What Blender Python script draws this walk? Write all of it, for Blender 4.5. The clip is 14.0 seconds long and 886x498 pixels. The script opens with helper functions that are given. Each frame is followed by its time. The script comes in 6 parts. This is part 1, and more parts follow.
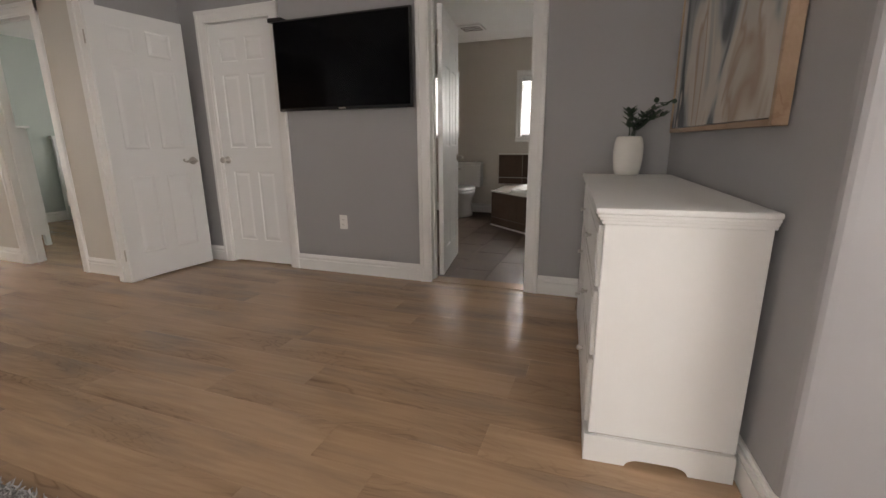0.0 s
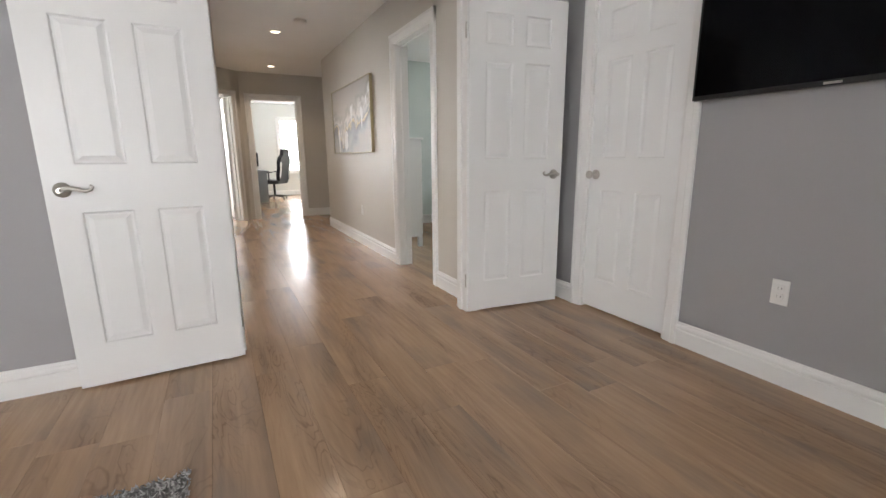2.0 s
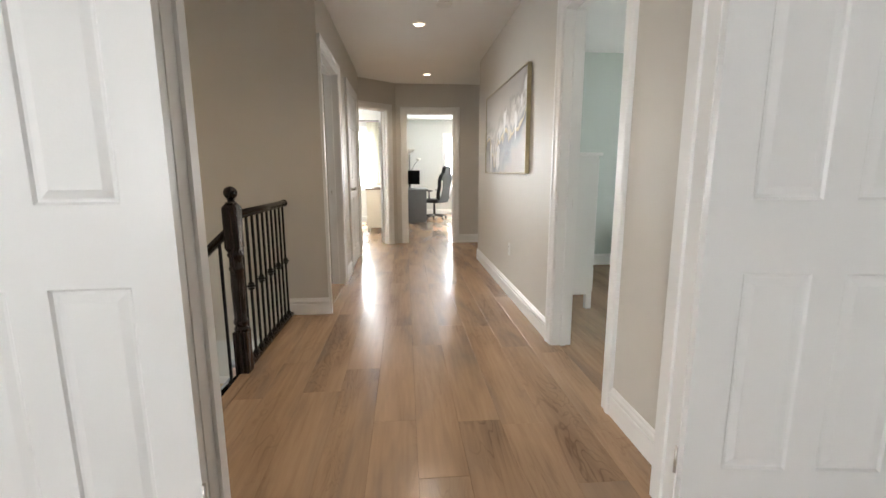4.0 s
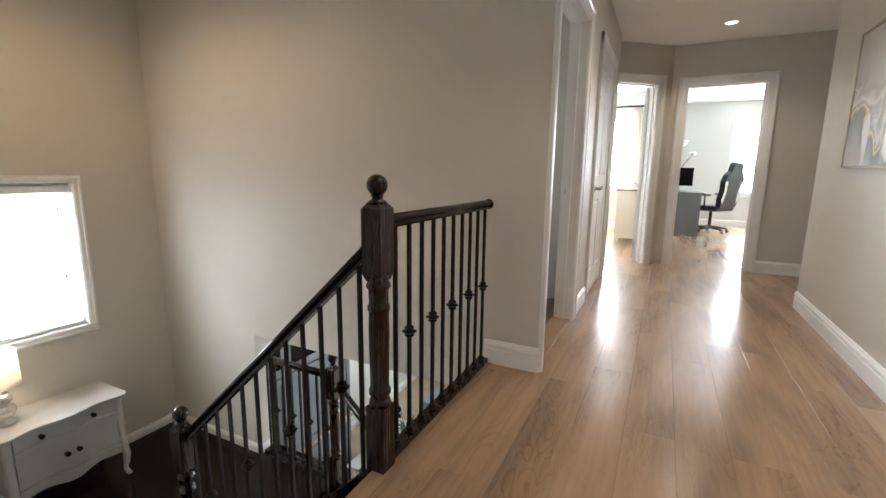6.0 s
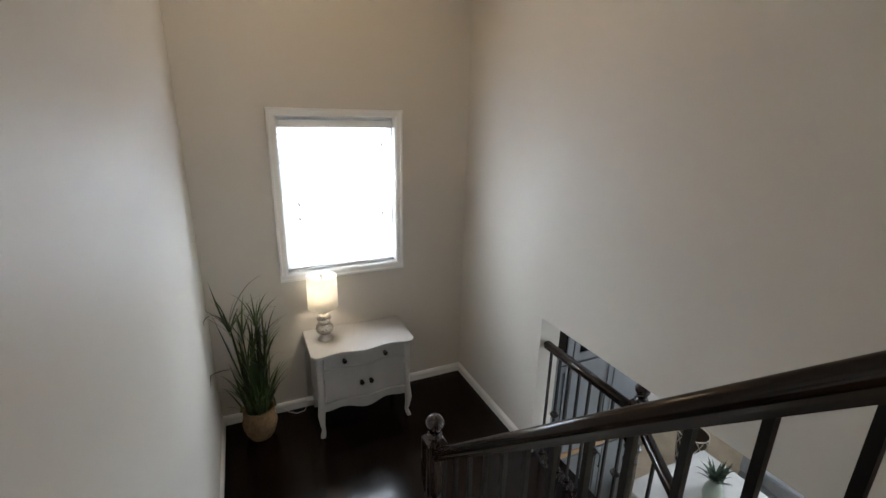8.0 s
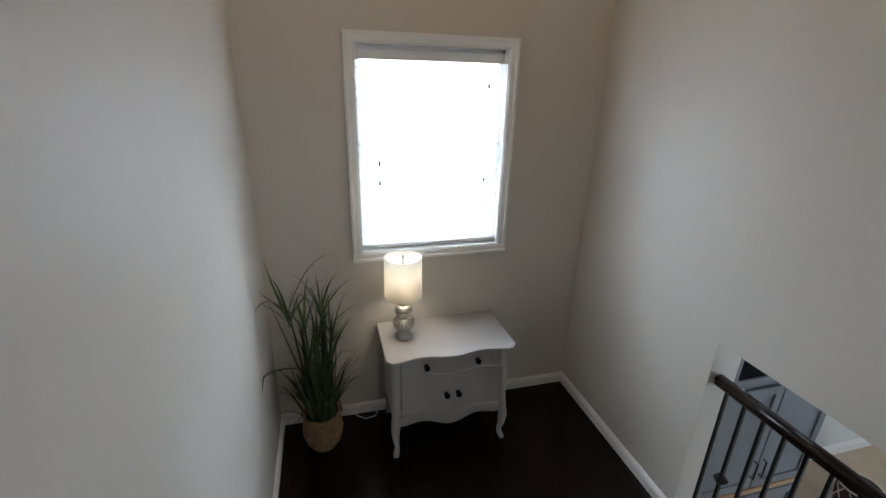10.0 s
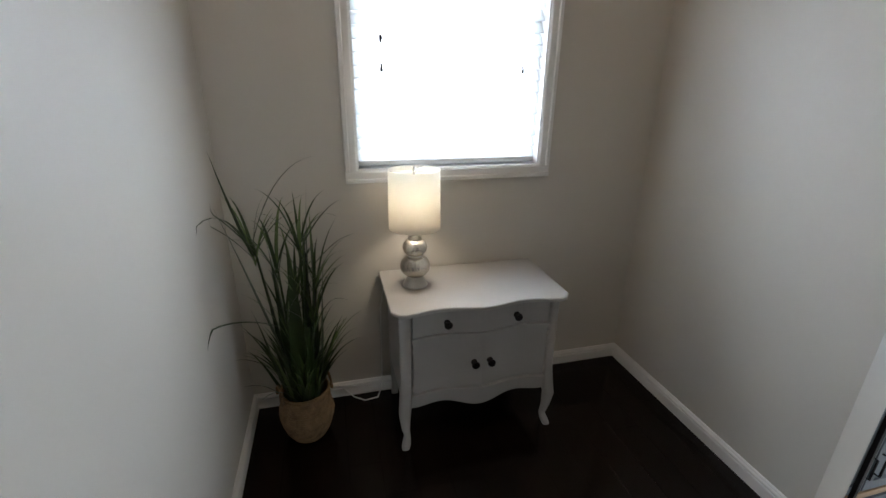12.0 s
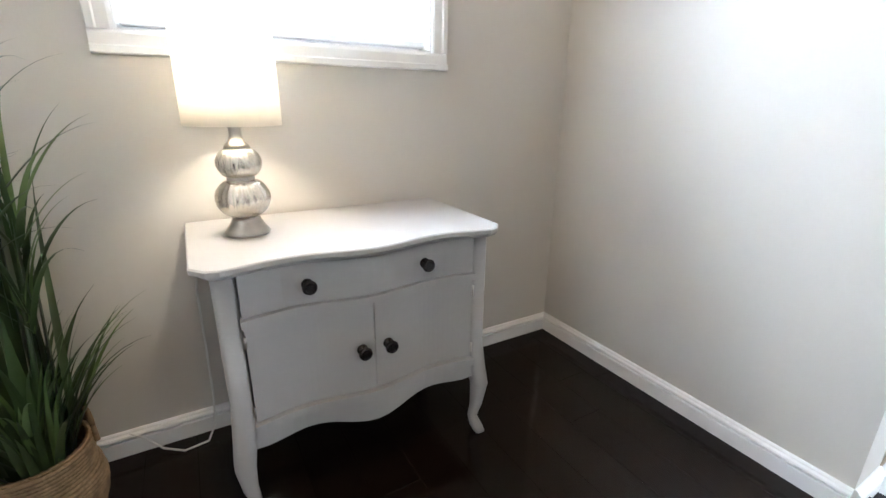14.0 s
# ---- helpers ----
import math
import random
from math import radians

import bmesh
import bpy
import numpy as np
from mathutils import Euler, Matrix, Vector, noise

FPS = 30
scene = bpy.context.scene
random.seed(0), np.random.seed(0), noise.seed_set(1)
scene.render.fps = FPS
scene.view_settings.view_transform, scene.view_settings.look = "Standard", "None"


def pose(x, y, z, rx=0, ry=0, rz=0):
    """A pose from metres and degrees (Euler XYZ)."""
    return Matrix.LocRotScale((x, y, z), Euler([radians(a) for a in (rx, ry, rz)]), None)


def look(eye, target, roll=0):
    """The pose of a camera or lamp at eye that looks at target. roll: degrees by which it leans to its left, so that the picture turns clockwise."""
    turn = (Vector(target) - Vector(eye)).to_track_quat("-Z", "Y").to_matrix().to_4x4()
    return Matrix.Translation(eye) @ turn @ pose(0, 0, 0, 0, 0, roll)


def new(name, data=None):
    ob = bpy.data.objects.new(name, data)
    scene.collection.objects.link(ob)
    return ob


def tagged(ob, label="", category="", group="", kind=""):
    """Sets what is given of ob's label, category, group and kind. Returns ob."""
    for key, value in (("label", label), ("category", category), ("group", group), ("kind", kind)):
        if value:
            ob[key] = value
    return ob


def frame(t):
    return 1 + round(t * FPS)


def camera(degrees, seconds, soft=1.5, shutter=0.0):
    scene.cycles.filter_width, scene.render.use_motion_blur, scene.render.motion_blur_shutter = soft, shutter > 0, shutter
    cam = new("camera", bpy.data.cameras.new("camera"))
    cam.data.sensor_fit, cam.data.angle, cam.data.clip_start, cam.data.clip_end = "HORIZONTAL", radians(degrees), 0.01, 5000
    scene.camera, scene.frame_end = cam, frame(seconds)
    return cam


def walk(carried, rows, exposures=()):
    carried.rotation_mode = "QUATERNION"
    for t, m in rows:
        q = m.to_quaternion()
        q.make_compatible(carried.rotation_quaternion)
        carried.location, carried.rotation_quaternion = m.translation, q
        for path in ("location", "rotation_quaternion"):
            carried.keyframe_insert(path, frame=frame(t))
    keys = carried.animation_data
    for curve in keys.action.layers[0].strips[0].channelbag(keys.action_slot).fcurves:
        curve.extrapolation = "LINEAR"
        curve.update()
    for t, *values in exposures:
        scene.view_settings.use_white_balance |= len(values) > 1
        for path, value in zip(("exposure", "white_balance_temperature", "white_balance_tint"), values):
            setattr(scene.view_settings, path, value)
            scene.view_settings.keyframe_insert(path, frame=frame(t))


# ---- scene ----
cam = camera(90.7, 14.0)
PATH = [
    (0, (0.263, 0.188, 1.071), (-0.404, 2.012, 0.592), -0.5),
    (0.5, (0.027, 0.365, 1.027), (-1.034, 1.992, 0.548), -0.4),
    (1, (-0.202, 0.571, 0.981), (-1.611, 1.917, 0.531), -0.3),
    (1.5, (-0.469, 0.763, 1.027), (-2.094, 1.844, 0.591), -0.5),
    (2, (-0.72, 1.001, 1.052), (-2.461, 1.894, 0.637), -0.5),
    (2.5, (-0.994, 1.202, 1.076), (-2.827, 1.9, 0.683), -0.4),
    (2.7, (-1.134, 1.266, 1.093), (-2.996, 1.888, 0.711), -0.3),
    (4.8, (-2.556, 1.699, 1.113), (-4.519, 1.527, 0.772), 0.3),
    (5, (-2.685, 1.698, 1.121), (-4.636, 1.422, 0.777), 0.5),
    (5.5, (-3.021, 1.619, 1.074), (-4.908, 1.056, 0.729), 0.7),
    (6, (-3.274, 1.524, 1.048), (-5.036, 0.644, 0.7), 0.7),
    (6.5, (-3.525, 1.422, 1.054), (-5.086, 0.234, 0.665), 0.9),
    (7, (-3.694, 1.237, 1.024), (-4.996, -0.218, 0.592), 1.1),
    (7.5, (-3.801, 1.011, 1.003), (-4.841, -0.622, 0.504), 1.2),
    (8, (-3.89, 0.769, 0.98), (-4.693, -0.964, 0.386), 1.3),
    (8.5, (-3.908, 0.542, 0.959), (-4.518, -1.242, 0.29), 1.4),
    (8.7, (-3.924, 0.446, 0.951), (-4.471, -1.348, 0.258), 1.3),
    (10.8, (-3.972, -0.154, 0.534), (-4.444, -1.959, -0.185), 1.1),
    (11, (-3.992, -0.204, 0.457), (-4.454, -2.014, -0.258), 0.9),
    (11.5, (-4.012, -0.313, 0.345), (-4.468, -2.129, -0.357), 0.8),
    (12, (-4.003, -0.45, 0.228), (-4.474, -2.259, -0.482), 0.8),
    (12.5, (-4.027, -0.576, 0.075), (-4.53, -2.38, -0.628), 0.7),
    (13, (-4.046, -0.701, -0.051), (-4.598, -2.488, -0.758), 0.7),
    (13.5, (-4.096, -0.831, -0.16), (-4.767, -2.588, -0.838), 0.6),
    (14, (-4.206, -0.955, -0.255), (-5.157, -2.6, -0.88), 0.6),
]
walk(cam, [(t, look(eye, target, roll)) for t, eye, target, roll in PATH],
     [(0, -0.58, 7450, 17), (0.5, -0.10, 7350, 17), (1.0, 0.0, 7100, 15), (1.5, -0.08, 6950, 14), (2.5, 0.0, 6650, 13), (5, 0.25, 6850, 10), (6.0, 0.28, 6400, 10), (6.5, 0.12, 6450, 10), (7.5, -0.14, 6500, 10), (8.0, -0.14, 6050, 10),
      (8.5, -0.13, 5900, 10), (11, -0.72, 5800, 10), (11.5, -0.70, 5850, 10), (12.0, -0.48, 5950, 10), (12.5, -0.26, 6050, 10), (13, 0.28, 5900, 10), (13.5, 0.76, 5830, 10), (14, 1.22, 5680, 10)])

# ---- world and large lights ----
world = bpy.data.worlds.new("sky")
scene.world = world
world.use_nodes = True
wn = world.node_tree
sky = wn.nodes.new("ShaderNodeTexSky")
sky.sky_type, sky.sun_disc = "NISHITA", False
sky.sun_elevation, sky.sun_rotation = radians(40), radians(150)
wn.links.new(sky.outputs[0], wn.nodes["Background"].inputs[0])
wn.nodes["Background"].inputs[1].default_value = 0.1


def area(name, x, y, z, rx, rz, sx, sy, watts, color=(1, 1, 1), spread=180):
    """A window's daylight: rx 90 looks along +y, turned by rz."""
    d = bpy.data.lights.new(name, "AREA")
    d.shape, d.size, d.size_y, d.energy, d.color = "RECTANGLE", sx, sy, watts, color
    d.spread = radians(spread)
    o = new(name, d)
    o.matrix_world = pose(x, y, z, rx, 0, rz)
    return o


def bulb(name, x, y, z, watts, color, radius=0.04):
    d = bpy.data.lights.new(name, "POINT")
    d.energy, d.color, d.shadow_soft_size = watts, color, radius
    o = new(name, d)
    o.location = (x, y, z)
    return o


def spot(name, x, y, z, watts, color, angle=130, radius=0.04):
    d = bpy.data.lights.new(name, "SPOT")
    d.energy, d.color, d.shadow_soft_size = watts, color, radius
    d.spot_size, d.spot_blend = radians(angle), 0.7
    o = new(name, d)
    o.location = (x, y, z)
    return o


DAY = (0.86, 0.94, 1.0)
WARM = (1.0, 0.72, 0.42)
SOFTWARM = (1.0, 0.84, 0.66)
area("daylight_stair_window", -4.501, -2.306, 0.412, 90, 0, 0.74, 1.0, 50, DAY, 132)
area("daylight_bedroom_side", 2.52, -0.4, 1.35, 72, 90, 1.9, 1.5, 54, DAY)
area("daylight_bedroom_back", -0.35, -2.52, 1.35, 72, 0, 1.9, 1.5, 12, DAY)
area("daylight_ensuite_window", -0.27, 6.86, 1.53, 86, 180, 1.2, 0.85, 92, DAY)
area("daylight_washroom_window", -6.3, -0.92, 1.5, 90, 0, 0.6, 0.9, 2, DAY)
area("daylight_office_window", -14.12, 3.35, 1.37, 90, -90, 1.25, 1.4, 160, DAY)
area("daylight_front_room_window", -12.32, 0.0, 1.42, 90, -90, 1.9, 1.25, 250, DAY)
area("daylight_green_room_window", -5.3, 6.42, 1.4, 90, 180, 1.3, 1.2, 28, DAY)
area("daylight_living_window", -9.95, 1.0, -1.5, 90, -90, 2.2, 1.8, 100, DAY)
spot("downlight_beam_hall_near", -6.30, 1.77, 2.42, 30, SOFTWARM)
spot("downlight_beam_hall_far", -8.34, 1.945, 2.42, 30, SOFTWARM)
spot("downlight_beam_hall_door", -4.5, 1.75, 2.42, 30, SOFTWARM)
spot("stair_ceiling_beam", -4.35, -1.2, 2.40, 31, WARM, 165)
bulb("table_lamp_bulb", -4.30, -2.055, -0.195, 4.6, (1.0, 0.82, 0.60), 0.03)

# ---- materials ----
def mat(name, color, rough=0.5, metal=0.0, spec=0.5, var=0.08, scale=3.0, bump=0.0, bscale=60.0, random_var=0.0, trans=0.0, emit=None):
    """A node material: base colour that varies at two scales, with fine relief."""
    m = bpy.data.materials.new(name)
    m.use_nodes = True
    n, l = m.node_tree.nodes, m.node_tree.links
    b = n["Principled BSDF"]
    b.inputs["Roughness"].default_value = rough
    b.inputs["Metallic"].default_value = metal
    b.inputs["Specular IOR Level"].default_value = spec
    tc = n.new("ShaderNodeTexCoord")
    n1 = n.new("ShaderNodeTexNoise")
    n1.inputs["Scale"].default_value, n1.inputs["Detail"].default_value = scale, 4
    n2 = n.new("ShaderNodeTexNoise")
    n2.inputs["Scale"].default_value, n2.inputs["Detail"].default_value = bscale, 3
    l.new(tc.outputs["Object"], n1.inputs["Vector"])
    l.new(tc.outputs["Object"], n2.inputs["Vector"])
    add = n.new("ShaderNodeMath")
    add.operation = "MULTIPLY_ADD"
    add.inputs[1].default_value = 0.35
    l.new(n2.outputs["Fac"], add.inputs[0])
    l.new(n1.outputs["Fac"], add.inputs[2])
    src = add.outputs[0]
    if random_var:
        oi = n.new("ShaderNodeObjectInfo")
        ad2 = n.new("ShaderNodeMath")
        ad2.operation = "MULTIPLY_ADD"
        ad2.inputs[1].default_value = random_var
        l.new(oi.outputs["Random"], ad2.inputs[0])
        l.new(src, ad2.inputs[2])
        src = ad2.outputs[0]
    mr = n.new("ShaderNodeMapRange")
    mr.inputs["From Min"].default_value, mr.inputs["From Max"].default_value = 0.3, 1.1 + random_var
    l.new(src, mr.inputs["Value"])
    mix = n.new("ShaderNodeMix")
    mix.data_type = "RGBA"
    mix.inputs[6].default_value = (*[max(0, c * (1 - var)) for c in color], 1)
    mix.inputs[7].default_value = (*[min(1, c * (1 + var)) for c in color], 1)
    l.new(mr.outputs[0], mix.inputs[0])
    l.new(mix.outputs[2], b.inputs["Base Color"])
    if bump:
        bp = n.new("ShaderNodeBump")
        bp.inputs["Strength"].default_value, bp.inputs["Distance"].default_value = bump, 0.004
        l.new(n2.outputs["Fac"], bp.inputs["Height"])
        l.new(bp.outputs[0], b.inputs["Normal"])
    if trans:
        b.inputs["Transmission Weight"].default_value = trans
    if emit:
        b.inputs["Emission Color"].default_value = (*emit[0], 1)
        b.inputs["Emission Strength"].default_value = emit[1]
    return m


def wood(name, dark, light, rough, long_axis, ring=14.0, stretch=14.0, bump=0.15, tone=0.22, fine_k=0.2, waves=8.0, fine_s=90.0, grain_k=0.22, base=0.14, rough_k=0.18, grey=None, blot_k=0.65):
    """Boards: long streaks and knots along one axis, each board with its own cut and tone."""
    m = bpy.data.materials.new(name)
    m.use_nodes = True
    n, l = m.node_tree.nodes, m.node_tree.links
    b = n["Principled BSDF"]
    tc, oi = n.new("ShaderNodeTexCoord"), n.new("ShaderNodeObjectInfo")
    off = n.new("ShaderNodeVectorMath")
    off.operation = "SCALE"
    off.inputs[0].default_value = (37.0, 53.0, 71.0)
    l.new(oi.outputs["Random"], off.inputs["Scale"])
    add = n.new("ShaderNodeVectorMath")
    l.new(tc.outputs["Object"], add.inputs[0])
    l.new(off.outputs[0], add.inputs[1])
    mp = n.new("ShaderNodeMapping")
    sc = [ring, ring, ring]
    sc[long_axis] = ring / stretch
    mp.inputs["Scale"].default_value = sc
    l.new(add.outputs[0], mp.inputs["Vector"])
    big = n.new("ShaderNodeTexNoise")
    big.inputs["Scale"].default_value, big.inputs["Detail"].default_value, big.inputs["Distortion"].default_value = 0.55, 3, 1.2
    l.new(mp.outputs[0], big.inputs["Vector"])
    wave = n.new("ShaderNodeMath")
    wave.operation = "MULTIPLY"
    wave.inputs[1].default_value = waves
    l.new(big.outputs["Fac"], wave.inputs[0])
    fr = n.new("ShaderNodeMath")
    fr.operation = "PINGPONG"
    fr.inputs[1].default_value = 1.0
    l.new(wave.outputs[0], fr.inputs[0])
    mp2 = n.new("ShaderNodeMapping")
    sc2 = [fine_s, fine_s, fine_s]
    sc2[long_axis] = 3.5
    mp2.inputs["Scale"].default_value = sc2
    l.new(add.outputs[0], mp2.inputs["Vector"])
    fine = n.new("ShaderNodeTexNoise")
    fine.inputs["Scale"].default_value, fine.inputs["Detail"].default_value = 1.0, 4
    l.new(mp2.outputs[0], fine.inputs["Vector"])
    blot = n.new("ShaderNodeTexNoise")
    blot.inputs["Scale"].default_value, blot.inputs["Detail"].default_value = 0.35, 2
    l.new(mp.outputs[0], blot.inputs["Vector"])

    def madd(a, k, c=None, v=0.0):
        x = n.new("ShaderNodeMath")
        x.operation = "MULTIPLY_ADD"
        l.new(a, x.inputs[0])
        x.inputs[1].default_value = k
        if c is None:
            x.inputs[2].default_value = v
        else:
            l.new(c, x.inputs[2])
        return x.outputs[0]
    line = n.new("ShaderNodeMapRange")
    line.interpolation_type = "SMOOTHSTEP"
    line.inputs["From Max"].default_value = 0.35
    l.new(fr.outputs[0], line.inputs["Value"])
    mp3 = n.new("ShaderNodeMapping")
    mp3.inputs["Location"].default_value = (9.0, 4.0, 2.0)
    mp3.inputs["Scale"].default_value = [c * 0.5 for c in sc]
    l.new(add.outputs[0], mp3.inputs["Vector"])
    zone = n.new("ShaderNodeTexNoise")
    zone.inputs["Scale"].default_value, zone.inputs["Detail"].default_value = 1.0, 2
    l.new(mp3.outputs[0], zone.inputs["Vector"])
    zr = n.new("ShaderNodeMapRange")
    zr.inputs["From Min"].default_value, zr.inputs["From Max"].default_value = 0.44, 0.66
    l.new(zone.outputs["Fac"], zr.inputs["Value"])
    grain = n.new("ShaderNodeMath")
    grain.operation = "MULTIPLY"
    inv = madd(line.outputs[0], -1.0, None, 1.0)
    l.new(inv, grain.inputs[0])
    l.new(zr.outputs[0], grain.inputs[1])
    f = madd(grain.outputs[0], -grain_k, None, base)
    f = madd(zr.outputs[0], -0.14, f)
    f = madd(fine.outputs["Fac"], fine_k, f)
    f = madd(blot.outputs["Fac"], blot_k, f)
    f = madd(oi.outputs["Random"], tone, f)
    ramp = n.new("ShaderNodeValToRGB")
    ramp.color_ramp.elements[0].position, ramp.color_ramp.elements[0].color = 0.3, (*dark, 1)
    ramp.color_ramp.elements[1].position, ramp.color_ramp.elements[1].color = 0.85, (*light, 1)
    l.new(f, ramp.inputs[0])
    colour = ramp.outputs[0]
    if grey:
        # weathered grey drifts along some of the boards
        mp4 = n.new("ShaderNodeMapping")
        mp4.inputs["Location"].default_value = (21.0, 3.0, 8.0)
        mp4.inputs["Scale"].default_value = [c * 0.8 for c in sc]
        l.new(add.outputs[0], mp4.inputs["Vector"])
        drift = n.new("ShaderNodeTexNoise")
        drift.inputs["Scale"].default_value, drift.inputs["Detail"].default_value, drift.inputs["Distortion"].default_value = 0.6, 4, 0.8
        l.new(mp4.outputs[0], drift.inputs["Vector"])
        dr = n.new("ShaderNodeMapRange")
        dr.inputs["From Min"].default_value, dr.inputs["From Max"].default_value, dr.inputs["To Max"].default_value = 0.50, 0.72, 0.62
        l.new(drift.outputs["Fac"], dr.inputs["Value"])
        gm = n.new("ShaderNodeMix")
        gm.data_type = "RGBA"
        gm.inputs[7].default_value = (*grey, 1)
        l.new(dr.outputs[0], gm.inputs[0])
        l.new(colour, gm.inputs[6])
        colour = gm.outputs[2]
    l.new(colour, b.inputs["Base Color"])
    rr = madd(fine.outputs["Fac"], rough_k, None, rough - rough_k / 2)
    l.new(rr, b.inputs["Roughness"])
    bp = n.new("ShaderNodeBump")
    bp.inputs["Strength"].default_value, bp.inputs["Distance"].default_value = bump, 0.002
    l.new(madd(grain.outputs[0], -0.7, fine.outputs["Fac"]), bp.inputs["Height"])
    l.new(bp.outputs[0], b.inputs["Normal"])
    return m


PAINT_BED = mat("bedroom_grey_paint", (0.35, 0.342, 0.346), 0.55, var=0.03, scale=1.5, bump=0.06, bscale=180)
PAINT_HALL = mat("greige_paint", (0.60, 0.565, 0.51), 0.5, var=0.03, scale=1.5, bump=0.06, bscale=180)
PAINT_GREEN = mat("pale_green_paint", (0.47, 0.52, 0.48), 0.55, var=0.03, scale=1.5, bump=0.06, bscale=180)
PAINT_BATH = mat("warm_grey_paint", (0.64, 0.59, 0.53), 0.5, var=0.03, scale=1.5, bump=0.06, bscale=180)
PAINT_PALE = mat("pale_paint", (0.66, 0.66, 0.63), 0.55, var=0.03, scale=1.5, bump=0.06, bscale=180)
CEIL = mat("ceiling_white", (0.84, 0.83, 0.81), 0.8, var=0.03, scale=2, bump=0.25, bscale=220)
TRIM = mat("white_trim_paint", (0.80, 0.79, 0.77), 0.32, var=0.025, scale=4, bump=0.03, bscale=90)
DOORW = mat("white_door_paint", (0.80, 0.80, 0.79), 0.35, var=0.02, scale=4, bump=0.08, bscale=120)
OAK = wood("oak_laminate", (0.17, 0.100, 0.058), (0.55, 0.364, 0.224), 0.215, 0, ring=9.0, stretch=5.0, bump=0.04, fine_k=0.26, waves=30.0, fine_s=48.0, grain_k=0.12, tone=0.025, base=0.37, blot_k=0.28, rough_k=0.10, grey=(0.20, 0.155, 0.122))
DARKFLOOR = wood("dark_hardwood", (0.004, 0.0024, 0.002), (0.011, 0.0058, 0.0042), 0.17, 1, bump=0.02, fine_k=0.1, rough_k=0.08)
DARKFLOOR.node_tree.nodes["Principled BSDF"].inputs["Specular IOR Level"].default_value = 0.22
DARKWOOD = wood("espresso_stained_wood", (0.007, 0.004, 0.003), (0.026, 0.012, 0.008), 0.26, 2, ring=20, bump=0.03, fine_k=0.1)
RAILW = mat("dark_polished_rail", (0.014, 0.0075, 0.005), 0.24, var=0.35, scale=7, bump=0.02, bscale=80)
IRON = mat("black_iron", (0.012, 0.011, 0.011), 0.45, 0.6, var=0.3, scale=20, bump=0.1, bscale=150)
NICKEL = mat("brushed_nickel", (0.52, 0.49, 0.45), 0.28, 1.0, var=0.08, scale=30)
SEAM = mat("dark_joint", (0.09, 0.062, 0.043), 0.8)
GROUT = mat("tile_grout", (0.16, 0.13, 0.11), 0.9)
TILE = mat("brown_stone_tile", (0.115, 0.076, 0.056), 0.5, spec=0.2, var=0.35, scale=5, bump=0.1, bscale=40, random_var=0.3)
WHITEPL = mat("white_plastic", (0.78, 0.77, 0.74), 0.35, var=0.02)

# ---- mesh helpers ----
def box(bm, x0, y0, z0, x1, y1, z1, bevel=0.0):
    vs = [bm.verts.new((x, y, z)) for x in (x0, x1) for y in (y0, y1) for z in (z0, z1)]
    fs = [bm.faces.new([vs[i] for i in q]) for q in ((0, 1, 3, 2), (4, 6, 7, 5), (0, 4, 5, 1), (2, 3, 7, 6), (0, 2, 6, 4), (1, 5, 7, 3))]
    if bevel:
        es = list({e for f in fs for e in f.edges})
        bmesh.ops.bevel(bm, geom=es, offset=bevel, segments=2, affect="EDGES", profile=0.5)
    return vs


def prism(bm, outline, axis, a0, a1, smooth=False):
    """Extrude a closed 2D outline along x, y or z. The outline's pair is (y,z), (x,z) or (x,y)."""
    def p(u, v, w):
        return {"x": (w, u, v), "y": (u, w, v), "z": (u, v, w)}[axis]
    lo = [bm.verts.new(p(u, v, a0)) for u, v in outline]
    hi = [bm.verts.new(p(u, v, a1)) for u, v in outline]
    k = len(outline)
    for i in range(k):
        f = bm.faces.new((lo[i], lo[(i + 1) % k], hi[(i + 1) % k], hi[i]))
        f.smooth = smooth
    bm.faces.new(lo[::-1])
    bm.faces.new(hi)
    return lo + hi


def lathe(bm, profile, seg=24, at=(0, 0, 0), smooth=True, flute=0, depth=0.0):
    """Turn a profile of (radius, z) about the z axis."""
    rings = []
    for r, z in profile:
        ring = []
        for i in range(seg):
            a = 2 * math.pi * i / seg
            rr = r * (1 - depth * (0.5 + 0.5 * math.cos(flute * a))) if flute else r
            ring.append(bm.verts.new((at[0] + rr * math.cos(a), at[1] + rr * math.sin(a), at[2] + z)))
        rings.append(ring)
    for a, b in zip(rings, rings[1:]):
        for i in range(seg):
            f = bm.faces.new((a[i], a[(i + 1) % seg], b[(i + 1) % seg], b[i]))
            f.smooth = smooth
    bm.faces.new(rings[0][::-1])
    bm.faces.new(rings[-1])


def tube(bm, pts, radius, seg=10, taper=None):
    """A round bar through points; taper gives a radius for each point."""
    pts = [Vector(p) for p in pts]
    rings = []
    for i, p in enumerate(pts):
        d = (pts[min(i + 1, len(pts) - 1)] - pts[max(i - 1, 0)]).normalized()
        ref = Vector((0, 0, 1)) if abs(d.z) < 0.9 else Vector((1, 0, 0))
        u = d.cross(ref).normalized()
        v = d.cross(u)
        r = taper[i] if taper else radius
        rings.append([bm.verts.new(p + r * (math.cos(2 * math.pi * k / seg) * u + math.sin(2 * math.pi * k / seg) * v)) for k in range(seg)])
    for a, b in zip(rings, rings[1:]):
        for k in range(seg):
            f = bm.faces.new((a[k], a[(k + 1) % seg], b[(k + 1) % seg], b[k]))
            f.smooth = True
    bm.faces.new(rings[0][::-1])
    bm.faces.new(rings[-1])


